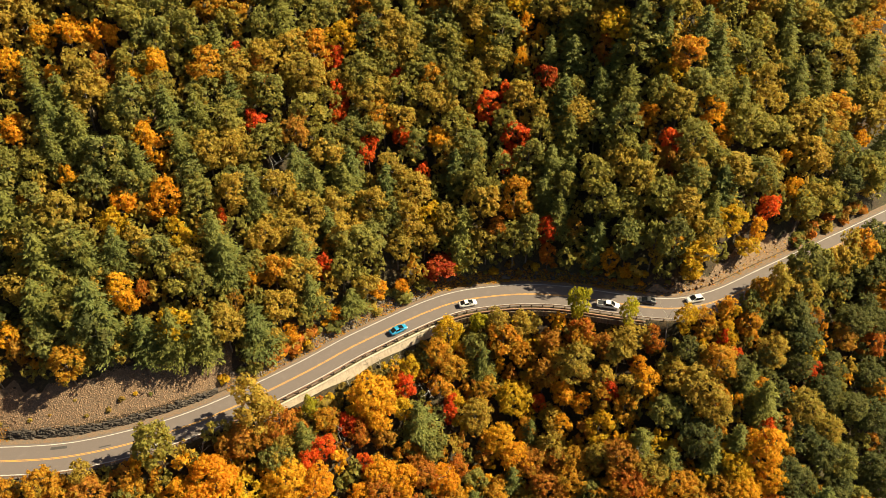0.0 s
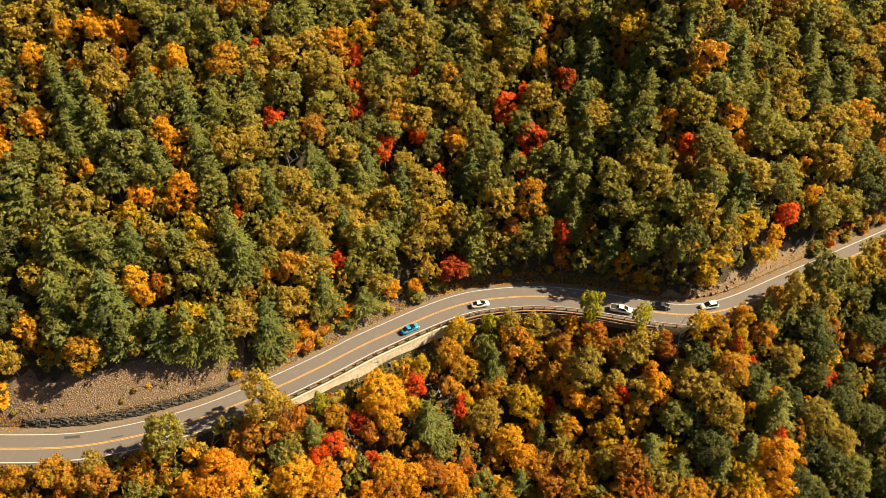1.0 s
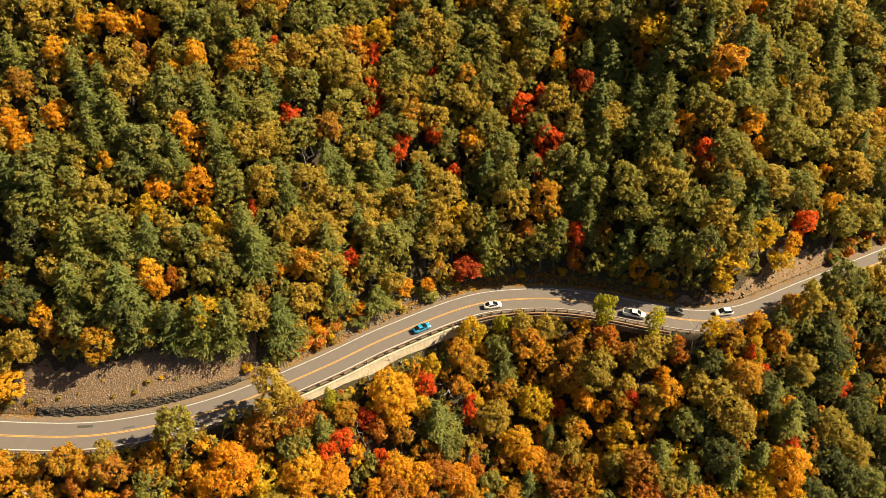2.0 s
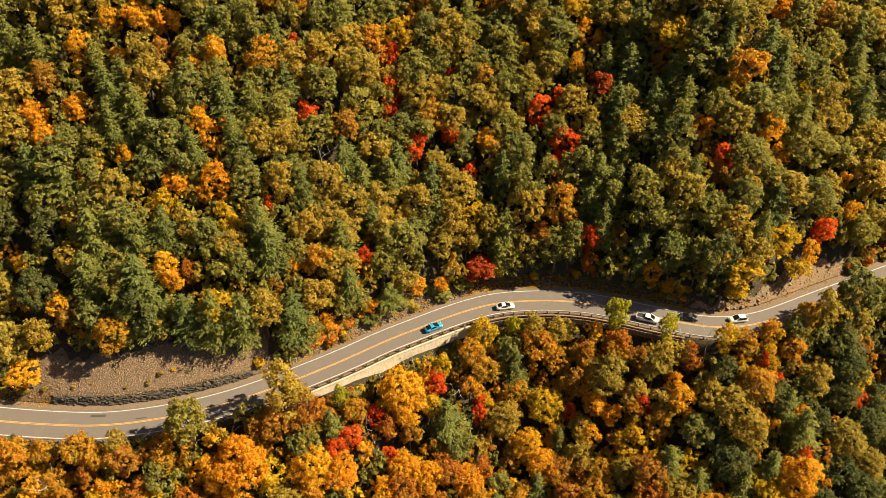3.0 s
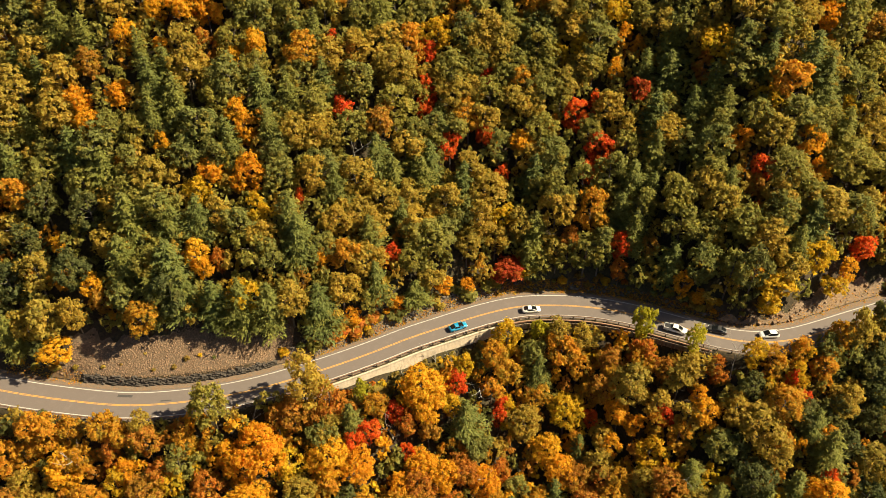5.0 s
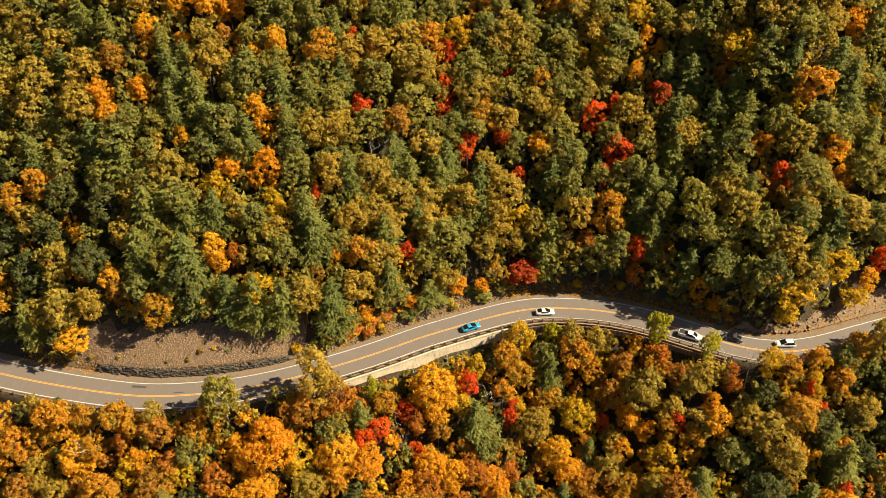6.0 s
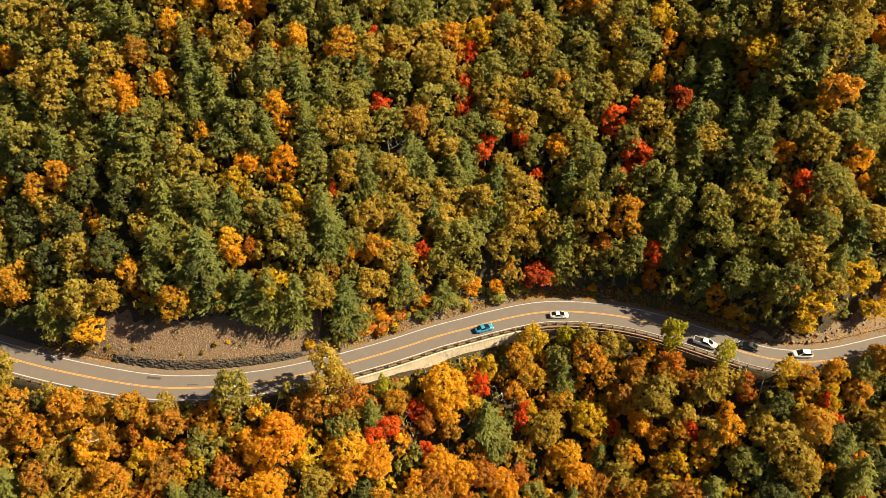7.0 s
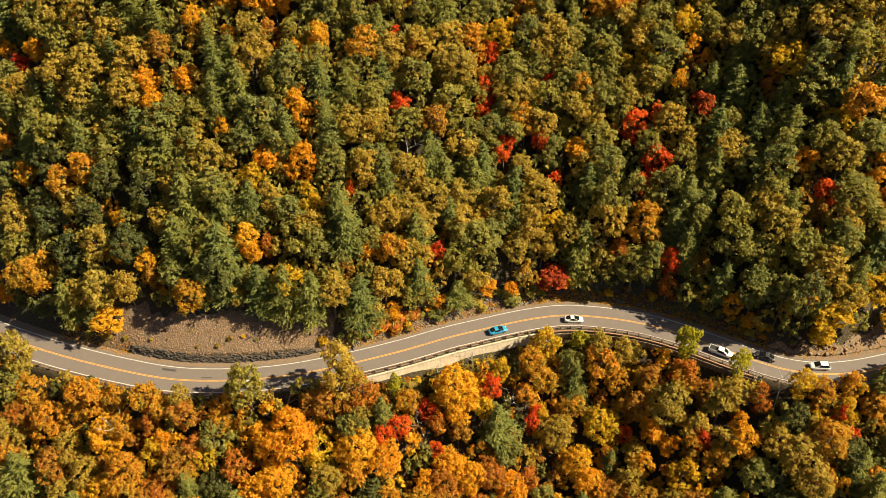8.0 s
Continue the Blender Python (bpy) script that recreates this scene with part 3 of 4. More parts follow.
    ('pine', [(-112.9, 159.4, 4.2), (-105.4, 157.7, 3.7), (-89.6, 153.2, 4.5), (-84, 152, 4.5), (-88.6, 148.2, 3.8), (-106, 139.3, 4.5), (-116.3, 151.6, 3.8), (-98.2, 137.5, 5.3), (-91.1, 130.6, 5.9), (-91, 124.6, 5.2), (-81.8, 132.5, 4.9), (-80.3, 124.4, 5.9), (-77.8, 121.5, 5.3), (-65.6, 159.4, 4.2), (-59.7, 161.9, 4.2), (-61.4, 173.2, 3.9), (-63.5, 153.8, 3.8), (-53, 135.9, 5), (-46.8, 127.1, 4.9), (-31.6, 151, 3.7), (-26.3, 140.9, 4, 0.56), (-35.2, 137, 3.5), (2, 159, 4.6), (0.2, 168.3, 3.9), (0.5, 154.6, 3.4, 0.73), (24.7, 170.1, 4.6), (23.3, 164.3, 4.2), (28.5, 181, 5), (31.5, 196.7, 4.7), (32.1, 189.9, 4.7)]),
    ('pine', [(30.6, 175.2, 4.1), (65.7, 192, 4.9), (70.9, 190.1, 4.2), (43.4, 187.3, 4.1), (46.6, 183.3, 3.8), (70.8, 166.2, 4.1), (66.8, 160.6, 3.6), (49, 168.6, 3.6), (29.9, 168.6, 3.6), (-56.3, 175, 3.5), (-86.6, 156.8, 3.8), (-30.4, 163.3, 4.1), (-46.4, 150.6, 3.9), (-11.1, 199, 3.7), (-71.9, 149.5, 3.5), (-116.3, 143.7, 3.4), (-93.4, 159, 3.3), (-52.6, 167.2, 3.9), (38.3, 183.7, 3.8), (94, 201.3, 4.8), (-10.7, 116, 5), (74.1, 120.1, 5), (70.4, 124.1, 3.4), (43.4, 113.3, 4.3), (50.3, 109.5, 3.9), (67.4, 112.9, 4.3), (60.7, 111, 3.8), (-35.7, 106.8, 3.2), (6, 131, 3.2), (18.5, 119, 2.9)]),
    ('pine', [(12.4, 109.7, 3.5), (-111.5, 75.9, 5.7), (-142.9, 140.2, 4.1), (-129.7, 142, 4.1), (-119.4, 135.6, 4), (-134.2, 135.1, 4), (-115.1, 71.4, 3.8), (70, 191.5, 4.8), (120.8, 207, 5.3), (113, 199.5, 4.7), (105.1, 198.2, 4.6), (55.2, 190, 4.2), (70, 165.7, 4.3)]),
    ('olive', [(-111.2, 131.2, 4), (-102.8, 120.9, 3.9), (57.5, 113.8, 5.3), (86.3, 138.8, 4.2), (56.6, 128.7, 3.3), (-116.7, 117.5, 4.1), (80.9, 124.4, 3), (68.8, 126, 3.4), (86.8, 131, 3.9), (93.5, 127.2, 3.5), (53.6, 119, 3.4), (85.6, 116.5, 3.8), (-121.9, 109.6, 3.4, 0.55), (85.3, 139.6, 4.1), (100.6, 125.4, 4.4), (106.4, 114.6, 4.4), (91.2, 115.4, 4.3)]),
    ('lime', [(30.4, 140, 2.5, 1.37), (42.5, 137.1, 2.3, 1.24), (-34.2, 113.8, 1.8), (5.3, 137.8, 2.2)]),
    ('amber', [(-87.9, 93.5, 3.4), (-83.5, 92.4, 3), (-98.5, 90.6, 3.7), (-69, 94.5, 2.7), (-103.4, 91.6, 3.7), (-94.5, 92.9, 2.4), (-5.4, 130.3, 3.3), (11.1, 134.7, 4.1), (15.7, 132.8, 3), (-0.9, 128.3, 3.3), (60.3, 134.5, 3.2), (67.3, 137, 2.6, 1.16), (73, 136.3, 3), (-103.4, 87.1, 3.1), (-31.3, 111.7, 2.6), (23.9, 133.4, 3.1), (30.4, 134.7, 3.1), (6.5, 126.6, 3.1), (40.6, 120.8, 3), (19, 127.8, 3), (-4.6, 124.1, 3), (-90.6, 87.9, 3), (-39.1, 95.7, 3.8), (17.1, 120.1, 2.8), (35.3, 123.3, 2.5), (-125.9, 112.5, 4.8), (-115.2, 89.5, 3.9), (-107.8, 85.7, 4.3), (-86.9, 80.2, 5.1), (76.1, 140.6, 2.9, 1.31)]),
]
for kind, spots in GROVES:
    for x, y, r, *tall in spots:
        plant(kind, x, y, r, *tall)
for x, d, r, kind, tall in ((19, 8.8, 3.6, "green", 1.2), (27, 13.0, 4.2, "pine", 1.0), (37, 9.4, 3.9, "pine", 0.95), (44, 8.6, 4.0, "green", 1.3), (50.5, 9.4, 4.0, "green", 1.3), (56, 9.6, 4.3, "olive", 1.25),
                            (95, 8.6, 3.8, "green", 1.0), (100, 8.9, 3.6, "gold", 1.1), (105, 8.4, 4.0, "green", 1.0), (111, 9.0, 4.2, "olive", 1.0), (117, 8.8, 4.0, "gold", 1.0),
                            (83, -8.2, 3.6, "gold", 1.2), (87.5, -7.8, 3.4, "gold", 1.35), (94.5, -8.0, 3.8, "green", 1.3), (99, -8.4, 3.7, "gold", 1.25), (107, -8.2, 4.0, "amber", 1.3),
                            (-57.5, 10.8, 4.2, "pine", 1.1), (-63, 12.6, 4.4, "pine", 1.1), (-69.5, 14.4, 4.4, "pine", 1.05), (-79, 16.6, 4.2, "olive", 1.2)):
    plant(kind, x, float(mid(x)) + d * math.sqrt(1 + float(rise(x)) ** 2), r, tall)


SNAGS = [(-57.9, 103.3, 0.81), (-16.5, 128.2, 0.9), (-8.8, 124.1, 1.08), (-26.5, 110.7, 1.17), (-88.6, 88.2, 1.35), (47.7, 136.7, 0.9), (43.5, 111.9, 1.26), (52.3, 134.4, 1.08), (-44, 158.3, 1.35), (-26.5, 123, 0.54), (-4.4, 110.4, 1.17), (-18.7, 126.9, 0.72), (45.1, 137.6, 0.72)]
GLADES = [(-105.2, 132.4), (-107.3, 129.5), (-100.1, 127.5), (-87.1, 123.5), (9.1, 170.4), (32.9, 170.2), (36.2, 171.6), (75.7, 199.7), (-51.1, 142.1), (47.7, 174.5), (40.9, 158.1), (26.5, 156.2)]


def fill_forest():
    """The rest of the wood, closing the canopy between the trees above; what is young goes into one thicket."""
    rng = random.Random(17)
    cell, young = {}, []

    def room(x, y, r):
        for i in range(int(x // 8) - 1, int(x // 8) + 2):
            for j in range(int(y // 8) - 1, int(y // 8) + 2):
                for a, b, c in cell.get((i, j), ()):
                    if (a - x) ** 2 + 1.7 * (b - y) ** 2 < (0.58 * (c + r)) ** 2:
                        return False
        return True

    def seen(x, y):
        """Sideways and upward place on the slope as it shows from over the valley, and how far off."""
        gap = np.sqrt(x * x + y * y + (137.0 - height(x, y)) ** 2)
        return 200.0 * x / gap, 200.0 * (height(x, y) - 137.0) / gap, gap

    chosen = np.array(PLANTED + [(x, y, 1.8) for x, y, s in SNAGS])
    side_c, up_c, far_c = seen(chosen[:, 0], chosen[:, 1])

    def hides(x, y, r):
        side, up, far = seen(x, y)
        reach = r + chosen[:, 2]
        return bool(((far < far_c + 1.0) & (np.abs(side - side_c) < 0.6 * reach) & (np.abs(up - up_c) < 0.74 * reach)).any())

    for e in PLANTED + [(x, y, 1.6) for x, y, s in SNAGS] + [(x, y, 3.0) for x, y in GLADES]:
        cell.setdefault((int(e[0] // 8), int(e[1] // 8)), []).append(e)
    for big in (3, 2, 1):
        for _ in range(6500 if big == 1 else 15000):
            y = rng.uniform(62, 238)
            x = rng.uniform(-(124 + 0.378 * (y - 72)), 114 + 0.14 * (y - 110))
            d = float(off(x, y))
            if y > 213 + (0.27 if x < 0 else 0.15) * x or y < 88 + (0.24 if x < -15 else 0.11) * (x + 15):
                continue
            conifer = 0.5 + 0.5 * math.sin(x * 0.045 + 1.9 + 0.4 * math.sin(y * 0.06)) * math.sin(y * 0.05 + 0.7)
            q = rng.random()
            if d > 0:
                if d < (7.6 if big == 3 else 6.3) or (-105 < x < -51 and d < 14.4 - 5.0 * max(0, (x + 68) / 17)) or (70 < x < 96 and d < 9.8):
                    continue
                kind = "pine" if q < (0.05 + 0.28 * conifer) * (1.0 if d < 27 else 0.6) else "green" if q < 0.60 else "gold" if q < 0.95 else "amber"
                if x < -86 and d < 32 and q > 0.12:
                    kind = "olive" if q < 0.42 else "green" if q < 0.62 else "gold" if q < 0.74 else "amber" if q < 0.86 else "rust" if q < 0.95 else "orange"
            else:
                if d > ((-7.6 if big == 3 else -6.4) if x < -48 or x > 53 else -9.0) or (-48 < x < 16 and d > -11.5):
                    continue
                east = x > 66 + 0.2 * (136 - y)
                if east:
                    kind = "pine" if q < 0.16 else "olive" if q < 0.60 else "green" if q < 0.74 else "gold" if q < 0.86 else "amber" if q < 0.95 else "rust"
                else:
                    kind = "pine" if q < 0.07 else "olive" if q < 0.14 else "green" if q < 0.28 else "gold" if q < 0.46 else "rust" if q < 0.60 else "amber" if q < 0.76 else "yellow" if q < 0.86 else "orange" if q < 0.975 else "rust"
            if 4 < x < 60 and -70 < d < 0:
                if big == 3 and d > -12:
                    continue
                kind = "amber" if q < 0.20 else "orange" if q < 0.38 else "yellow" if q < 0.54 else "gold" if q < 0.76 else "rust" if q < 0.88 else "green"
            r = rng.uniform(3.3, 4.8) if big == 3 else rng.uniform(1.8, 2.7) if big == 2 else rng.uniform(1.3, 1.8)
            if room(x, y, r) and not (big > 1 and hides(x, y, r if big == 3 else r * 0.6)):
                cell.setdefault((int(x // 8), int(y // 8)), []).append((x, y, r))
                if big == 3:
                    plant(kind, x, y, r * 1.1, 1.2 if 5 < x < 62 and 0 < d < 22 else 1.0)
                else:
                    young.append((kind if kind != "pine" else "green", x, y, r))
    tones = ["green", "gold", "rust", "amber", "orange", "yellow", "red", "olive"]
    verts, polys, slots, total = [], [], [], 0
    for kind, x, y, r in young:
        v, q = YOUNG[rng.randrange(4)]
        a, s = rng.uniform(0, 6.28), r / 4.0
        m = np.array([[math.cos(a), -math.sin(a), 0], [math.sin(a), math.cos(a), 0], [0, 0, 1]])
        verts.append((v @ m.T) * [s, s, 0.34 + 0.62 * s] + [x, y, float(height(x, y))])
        polys.append(q + total)
        slots += [tones.index(kind)] * len(q)
        total += len(v)
    me = quad_mesh("undergrowth", np.concatenate(verts), np.concatenate(polys), *[LEAF[k] for k in tones])
    me.polygons.foreach_set("material_index", slots)
    tagged(new("undergrowth", me), "dense young autumn trees filling the gaps in the wood", "undergrowth", kind="stuff")


fill_forest()


# ---------------------------------------------------------------- rock and bare slopes
def stone_mesh(seed, material, flat=0.6, cuts=0):
    """An angular stone about 1 m across: a cube with its corners knocked about."""
    rng = random.Random(seed)
    bm = bmesh.new()
    bmesh.ops.create_cube(bm, size=1.0)
    for v in bm.verts:
        v.co = Vector((v.co.x * rng.uniform(0.6, 1.15), v.co.y * rng.uniform(0.6, 1.15), v.co.z * flat * rng.uniform(0.6, 1.2)))
    if cuts:
        bmesh.ops.bevel(bm, geom=list(bm.edges), offset=0.12, segments=1, affect="EDGES")
    return mesh_from("stone", bm, material)


def scatter(name, seed, count, xa, xb, da, db, size, material, label, edge=None):
    """Many small stones lying on the slope, as one object."""
    rng = np.random.default_rng(seed)
    cube = np.array([(a, b, c) for a in (-0.5, 0.5) for b in (-0.5, 0.5) for c in (-0.5, 0.5)])
    quads = np.array([(0, 1, 3, 2), (4, 6, 7, 5), (0, 4, 5, 1), (2, 3, 7, 6), (0, 2, 6, 4), (1, 5, 7, 3)])
    x = rng.uniform(xa, xb, count)
    d = da + (db - da) * rng.random(count) ** 0.9
    if edge:
        keep = d < edge(x)
        x, d = x[keep], d[keep]
    n = len(x)
    y = mid(x) + d * np.sqrt(1 + rise(x) ** 2)
    z = height(x, y)
    v = cube[None] * rng.uniform(0.55, 1.2, (n, 8, 3)) * (size * np.exp(rng.normal(0, 0.42, (n, 1, 1)))) * np.array([1.35, 0.95, 0.6])
    a = rng.uniform(0, 6.28, (n, 1))
    b = rng.uniform(-0.6, 0.6, (n, 1))
    vx, vy, vz = v[..., 0] * np.cos(a) - v[..., 1] * np.sin(a), v[..., 0] * np.sin(a) + v[..., 1] * np.cos(a), v[..., 2]
    vy, vz = vy * np.cos(b) - vz * np.sin(b), vy * np.sin(b) + vz * np.cos(b)
    verts = np.stack([vx + x[:, None], vy + y[:, None], vz + z[:, None] + 0.05], -1).reshape(-1, 3)
    me = quad_mesh(name, verts, (quads[None] + 8 * np.arange(n)[:, None, None]).reshape(-1, 4), material)
    return tagged(new(name, me), label, "stones", kind="stuff")


def bare_patch(name, xs, lo, hi, material, label, steps=14):
    """Bare earth laid a little above the ground between two offsets that vary along the road."""
    verts, faces = [], []
    for x in xs:
        a, b = lo(x), hi(x)
        k = math.sqrt(1 + float(rise(x)) ** 2)
        for j in range(steps + 1):
            y = float(mid(x)) + (a + (b - a) * j / steps) * k
            verts.append((x, y, float(height(x, y)) + 0.07 + 0.05 * noise.noise((x * 0.8, y * 0.8, 0))))
    n = steps + 1
    faces = [(i * n + j, (i + 1) * n + j, (i + 1) * n + j + 1, i * n + j + 1) for i in range(len(xs) - 1) for j in range(steps)]
    return tagged(new(name, mesh_of(name, verts, faces, material, True)), label, "slope", kind="structure")


def make_earth(name, k):
    """k: how light the soil is."""
    m = Mat(name, rough=0.95)
    fine, wide = m.noise(1.8, 8.0, 0.75), m.noise(0.22, 4.0)
    c = m.ramp(fine, [(0.28, (0.045 * k, 0.030 * k, 0.019 * k)), (0.5, (0.118 * k, 0.080 * k, 0.050 * k)), (0.75, (0.20 * k, 0.140 * k, 0.092 * k))])
    return m.colour(m.mix(m.span(wide, 0.5, 0.7, 0, 0.6), c, (0.17 * k, 0.098 * k, 0.045 * k))).bump(fine, 0.9, 0.15).mat


EARTH, TAN_EARTH = make_earth("bare_earth", 0.72), make_earth("tan_earth", 1.1)


def scree_edge(x):
    """Where the wood begins above the bare slope."""
    return 14.2 - 0.0095 * (np.asarray(x) + 80) ** 2 + 1.4 * np.sin(np.asarray(x) * 0.55) + 0.8 * np.sin(np.asarray(x) * 1.7)


bare_patch("scree_slope", np.arange(-107, -53, 0.7), lambda x: 5.75 if x < -99.3 or x > -58.2 else 6.3, lambda x: max(float(scree_edge(x)) + 3, 7.4), EARTH, "bare brown slope of stony earth above the road", 18)
bare_patch("bank", np.arange(50, 97, 0.7), lambda x: 5.75, lambda x: 6.6 + 3.2 * math.exp(-((x - 81) / 14) ** 2) + 0.6 * math.sin(x * 1.1), TAN_EARTH, "bare tan earth bank beside the road", 8)
bare_patch("rock_bank", np.arange(-53, -18.5, 0.7), lambda x: 5.75, lambda x: 7.6 + 0.5 * math.sin(x * 0.9), EARTH, "low rocky bank beside the road", 4)
scatter("scree", 3, 40000, -107, -53, 6.25, 20.5, 0.12, SCREE, "loose brown broken stones covering the bare slope", lambda x: scree_edge(x) + 1.5)
scatter("bank_rubble", 4, 500, 50, 98, 5.8, 10, 0.22, SCREE, "loose tan stones on the earth bank", lambda x: 6.6 + 3.4 * np.exp(-((x - 78) / 14) ** 2))
scatter("rock_rubble", 5, 2700, -53.5, -7.5, 4.9, 8.0, 0.22, GREYROCK, "grey broken rock along the foot of the bank")
scatter("verge_rubble", 6, 260, -17, 48.5, 5.3, 7.5, 0.35, GREYROCK, "grey stones along the shaded foot of the slope")
BOULDER = [stone_mesh(70 + k, SCREE, 0.8, 1) for k in range(4)]
rng = random.Random(8)
for k in range(16):
    x = 52.2 + 1.15 * k + rng.uniform(-0.5, 0.5)
    d = 5.55 + rng.uniform(0, 0.5) + (1.1 if k % 3 == 0 else 0)
    y = float(mid(x)) + d * math.sqrt(1 + float(rise(x)) ** 2)
    s = rng.uniform(0.55, 1.1)
    ob = tagged(new("boulder", BOULDER[k % 4]), "rough tan boulder at the foot of the earth bank", "boulder", "boulders along the road")
    ob.matrix_basis = Matrix.LocRotScale((x, y, float(height(x, y)) + 0.18 * s), Euler((0, 0, rng.uniform(0, 6.28))), (s * 1.2, s, s))


# ---------------------------------------------------------------- retaining walls
def along(prof, xa, xb, steps=3):
    """A solid with the cross-section prof (offset, z) drawn along the road."""
    verts, faces, n = [], [], len(prof)
    for k in range(steps + 1):
        x = xa + (xb - xa) * k / steps
        verts += [at_road(x, d, z) for d, z in prof]
        if k:
            for j in range(n):
                a, b = (k - 1) * n, k * n
                faces.append((a + j, a + (j + 1) % n, b + (j + 1) % n, b + j))
    faces += [tuple(range(n))[::-1], tuple(range(steps * n, steps * n + n))]
    return verts, faces


concrete_wall = tagged(new("retaining_wall"), "weathered pale concrete retaining wall below the road", "wall", kind="structure")
x = -50.5
while x < -8.2:
    hang("panel", mesh_of("panel", *along([(-4.98, 0.05), (-5.42, 0.05), (-5.44, -0.28), (-5.36, -0.30), (-6.15, -3.7), (-5.7, -3.7)], x + 0.008, x + 3.492), CONCRETE), concrete_wall)
    x += 3.5
lagging_wall = tagged(new("lagging_wall"), "weathered timber lagging wall holding up the road edge", "wall", kind="structure")
hang("cap_beam", mesh_of("cap_beam", *along([(-5.02, 0.03), (-5.32, 0.03), (-5.32, -0.35), (-5.02, -0.35)], -7.8, 48.5, 46), RUST), lagging_wall, None, "weathered timber cap beam")

# ---------------------------------------------------------------- dry-stone wall at the foot of the scree
stone_wall = tagged(new("dry_stone_wall"), "dark dry-stone wall at the foot of the bare slope", "wall", kind="structure")
WALLSTONE = [stone_mesh(90 + k, WALLROCK, 0.9) for k in range(5)]


# ---------------------------------------------------------------- guard rail
guard_rail = tagged(new("guard_rail"), "rusty steel guard rail on dark timber posts along the road edge", "guard rail", kind="structure")
RAIL_PROFILE = [(-4.30, 0.80), (-4.36, 0.72), (-4.28, 0.66), (-4.36, 0.58), (-4.30, 0.50), (-4.33, 0.50), (-4.40, 0.58), (-4.32, 0.66), (-4.40, 0.72), (-4.34, 0.80)]
x = -127.0
while x < 101:
    step = 6.1 / math.sqrt(1 + float(rise(x)) ** 2)
    hang("rail", mesh_of("rail", *along(RAIL_PROFILE, x, x + step - 0.02), RUST), guard_rail)
    x += step
bm = bmesh.new()
slab(bm, 0.24, 0.30, 1.5, pose(0, 0, 0.1), 0.02)
POST = mesh_from("post", bm, POSTWOOD)
x = -127.0
while x < 101:
    hang("post", POST, guard_rail, Matrix.Translation(at_road(x, -4.60)) @ pose(0, 0, 0, 0, 0, heading(x)))
    x += 3.05 / math.sqrt(1 + float(rise(x)) ** 2)

# two darker patches laid on the carriageway
for xa, xb, da, db in ((-89.2, -85.6, 2.25, 2.95), (-78.8, -76.4, 0.75, 1.05)):
    hang("tar_patch", mesh_of("tar_patch", *ribbon(np.linspace(xa, xb, 8), db, da, 0.005), DARK_PATCH), road, None, "dark patch on the asphalt")


# ---------------------------------------------------------------- bare trees and brush
def dead_tree_mesh(seed, tall=7.0):
    rng = random.Random(seed)
    pieces = []

    def limb(p, way, length, r, depth):
        pts, rad, q = [p], [r], Vector(p)
        w = Vector(way)
        for k in range(4):
            w = (w + Vector((rng.uniform(-0.25, 0.25), rng.uniform(-0.25, 0.25), rng.uniform(-0.05, 0.2)))).normalized()
            q = q + w * length / 4
            pts.append(q.copy())
            rad.append(r * (1 - 0.22 * (k + 1)))
        pieces.append(tube(pts, rad, 5 if depth == 0 else 4))
        if depth < 2:
            for k in range(5 if depth == 0 else 3):
                s = pts[1 + rng.randrange(4)]
                t = rng.uniform(0, 6.28)
                limb(s, (Vector((math.cos(t), math.sin(t), 0.55)) + w * 0.5).normalized(), length * rng.uniform(0.35, 0.6), r * 0.45, depth + 1)

    limb(Vector((0, 0, -0.5)), Vector((0.08, 0.05, 1)), tall, 0.15, 0)
    return joined(pieces)


DEAD = [mesh_of("bare_tree", *dead_tree_mesh(30 + k), DEADWOOD) for k in range(3)]
for k, (x, y, s) in enumerate(SNAGS):
    ob = tagged(new("bare_tree", DEAD[k % 3]), "leafless pale dead tree with thin branches", "tree", "bare dead trees")
    ob.matrix_basis = Matrix.LocRotScale((x, y, float(height(x, y))), Euler((0.2 * math.sin(k * 2.1), 0.25 * math.cos(k * 1.7), k * 1.3)), (s, s, s * 1.15))


def shrub_mesh(seed):
    rng = np.random.default_rng(seed)
    cs, ns = [], []
    for k in range(7):
        t, z = k * 2.4, rng.uniform(0.25, 0.8)
        c = np.array([0.5 * math.cos(t) * rng.uniform(0.4, 1), 0.5 * math.sin(t) * rng.uniform(0.4, 1), z])
        w = unit(rng.normal(size=(26, 3)) + [0, 0, 0.4])
        cs.append(c + w * 0.42 * rng.uniform(0.6, 1.1, (26, 1)))
        ns.append(unit(w + rng.normal(size=(26, 3)) * 0.4))
    return leaves(rng, np.concatenate(cs), np.concatenate(ns), 0.34)


SHRUBS = {(k, s): quad_mesh("shrub", *shrub_mesh(60 + s), LEAF[k]) for k in ("brush", "gold", "yellow", "orange", "rust", "green") for s in range(3)}
SHRUB_LABEL = {"brush": "low brown autumn shrub", "gold": "low olive shrub turning gold", "yellow": "low yellow autumn shrub", "orange": "low orange autumn shrub", "rust": "low rust-brown shrub", "green": "low green shrub"}


def shrub(kind, x, y, s, where):
    ob = tagged(new("shrub", SHRUBS[kind, rng.randrange(3)]), SHRUB_LABEL[kind] + " " + where, "shrub", "roadside shrubs")
    ob.matrix_basis = Matrix.LocRotScale((x, y, float(height(x, y)) - 0.1), Euler((0, 0, rng.uniform(0, 6.28))), (s, s, s * rng.uniform(0.7, 1.0)))


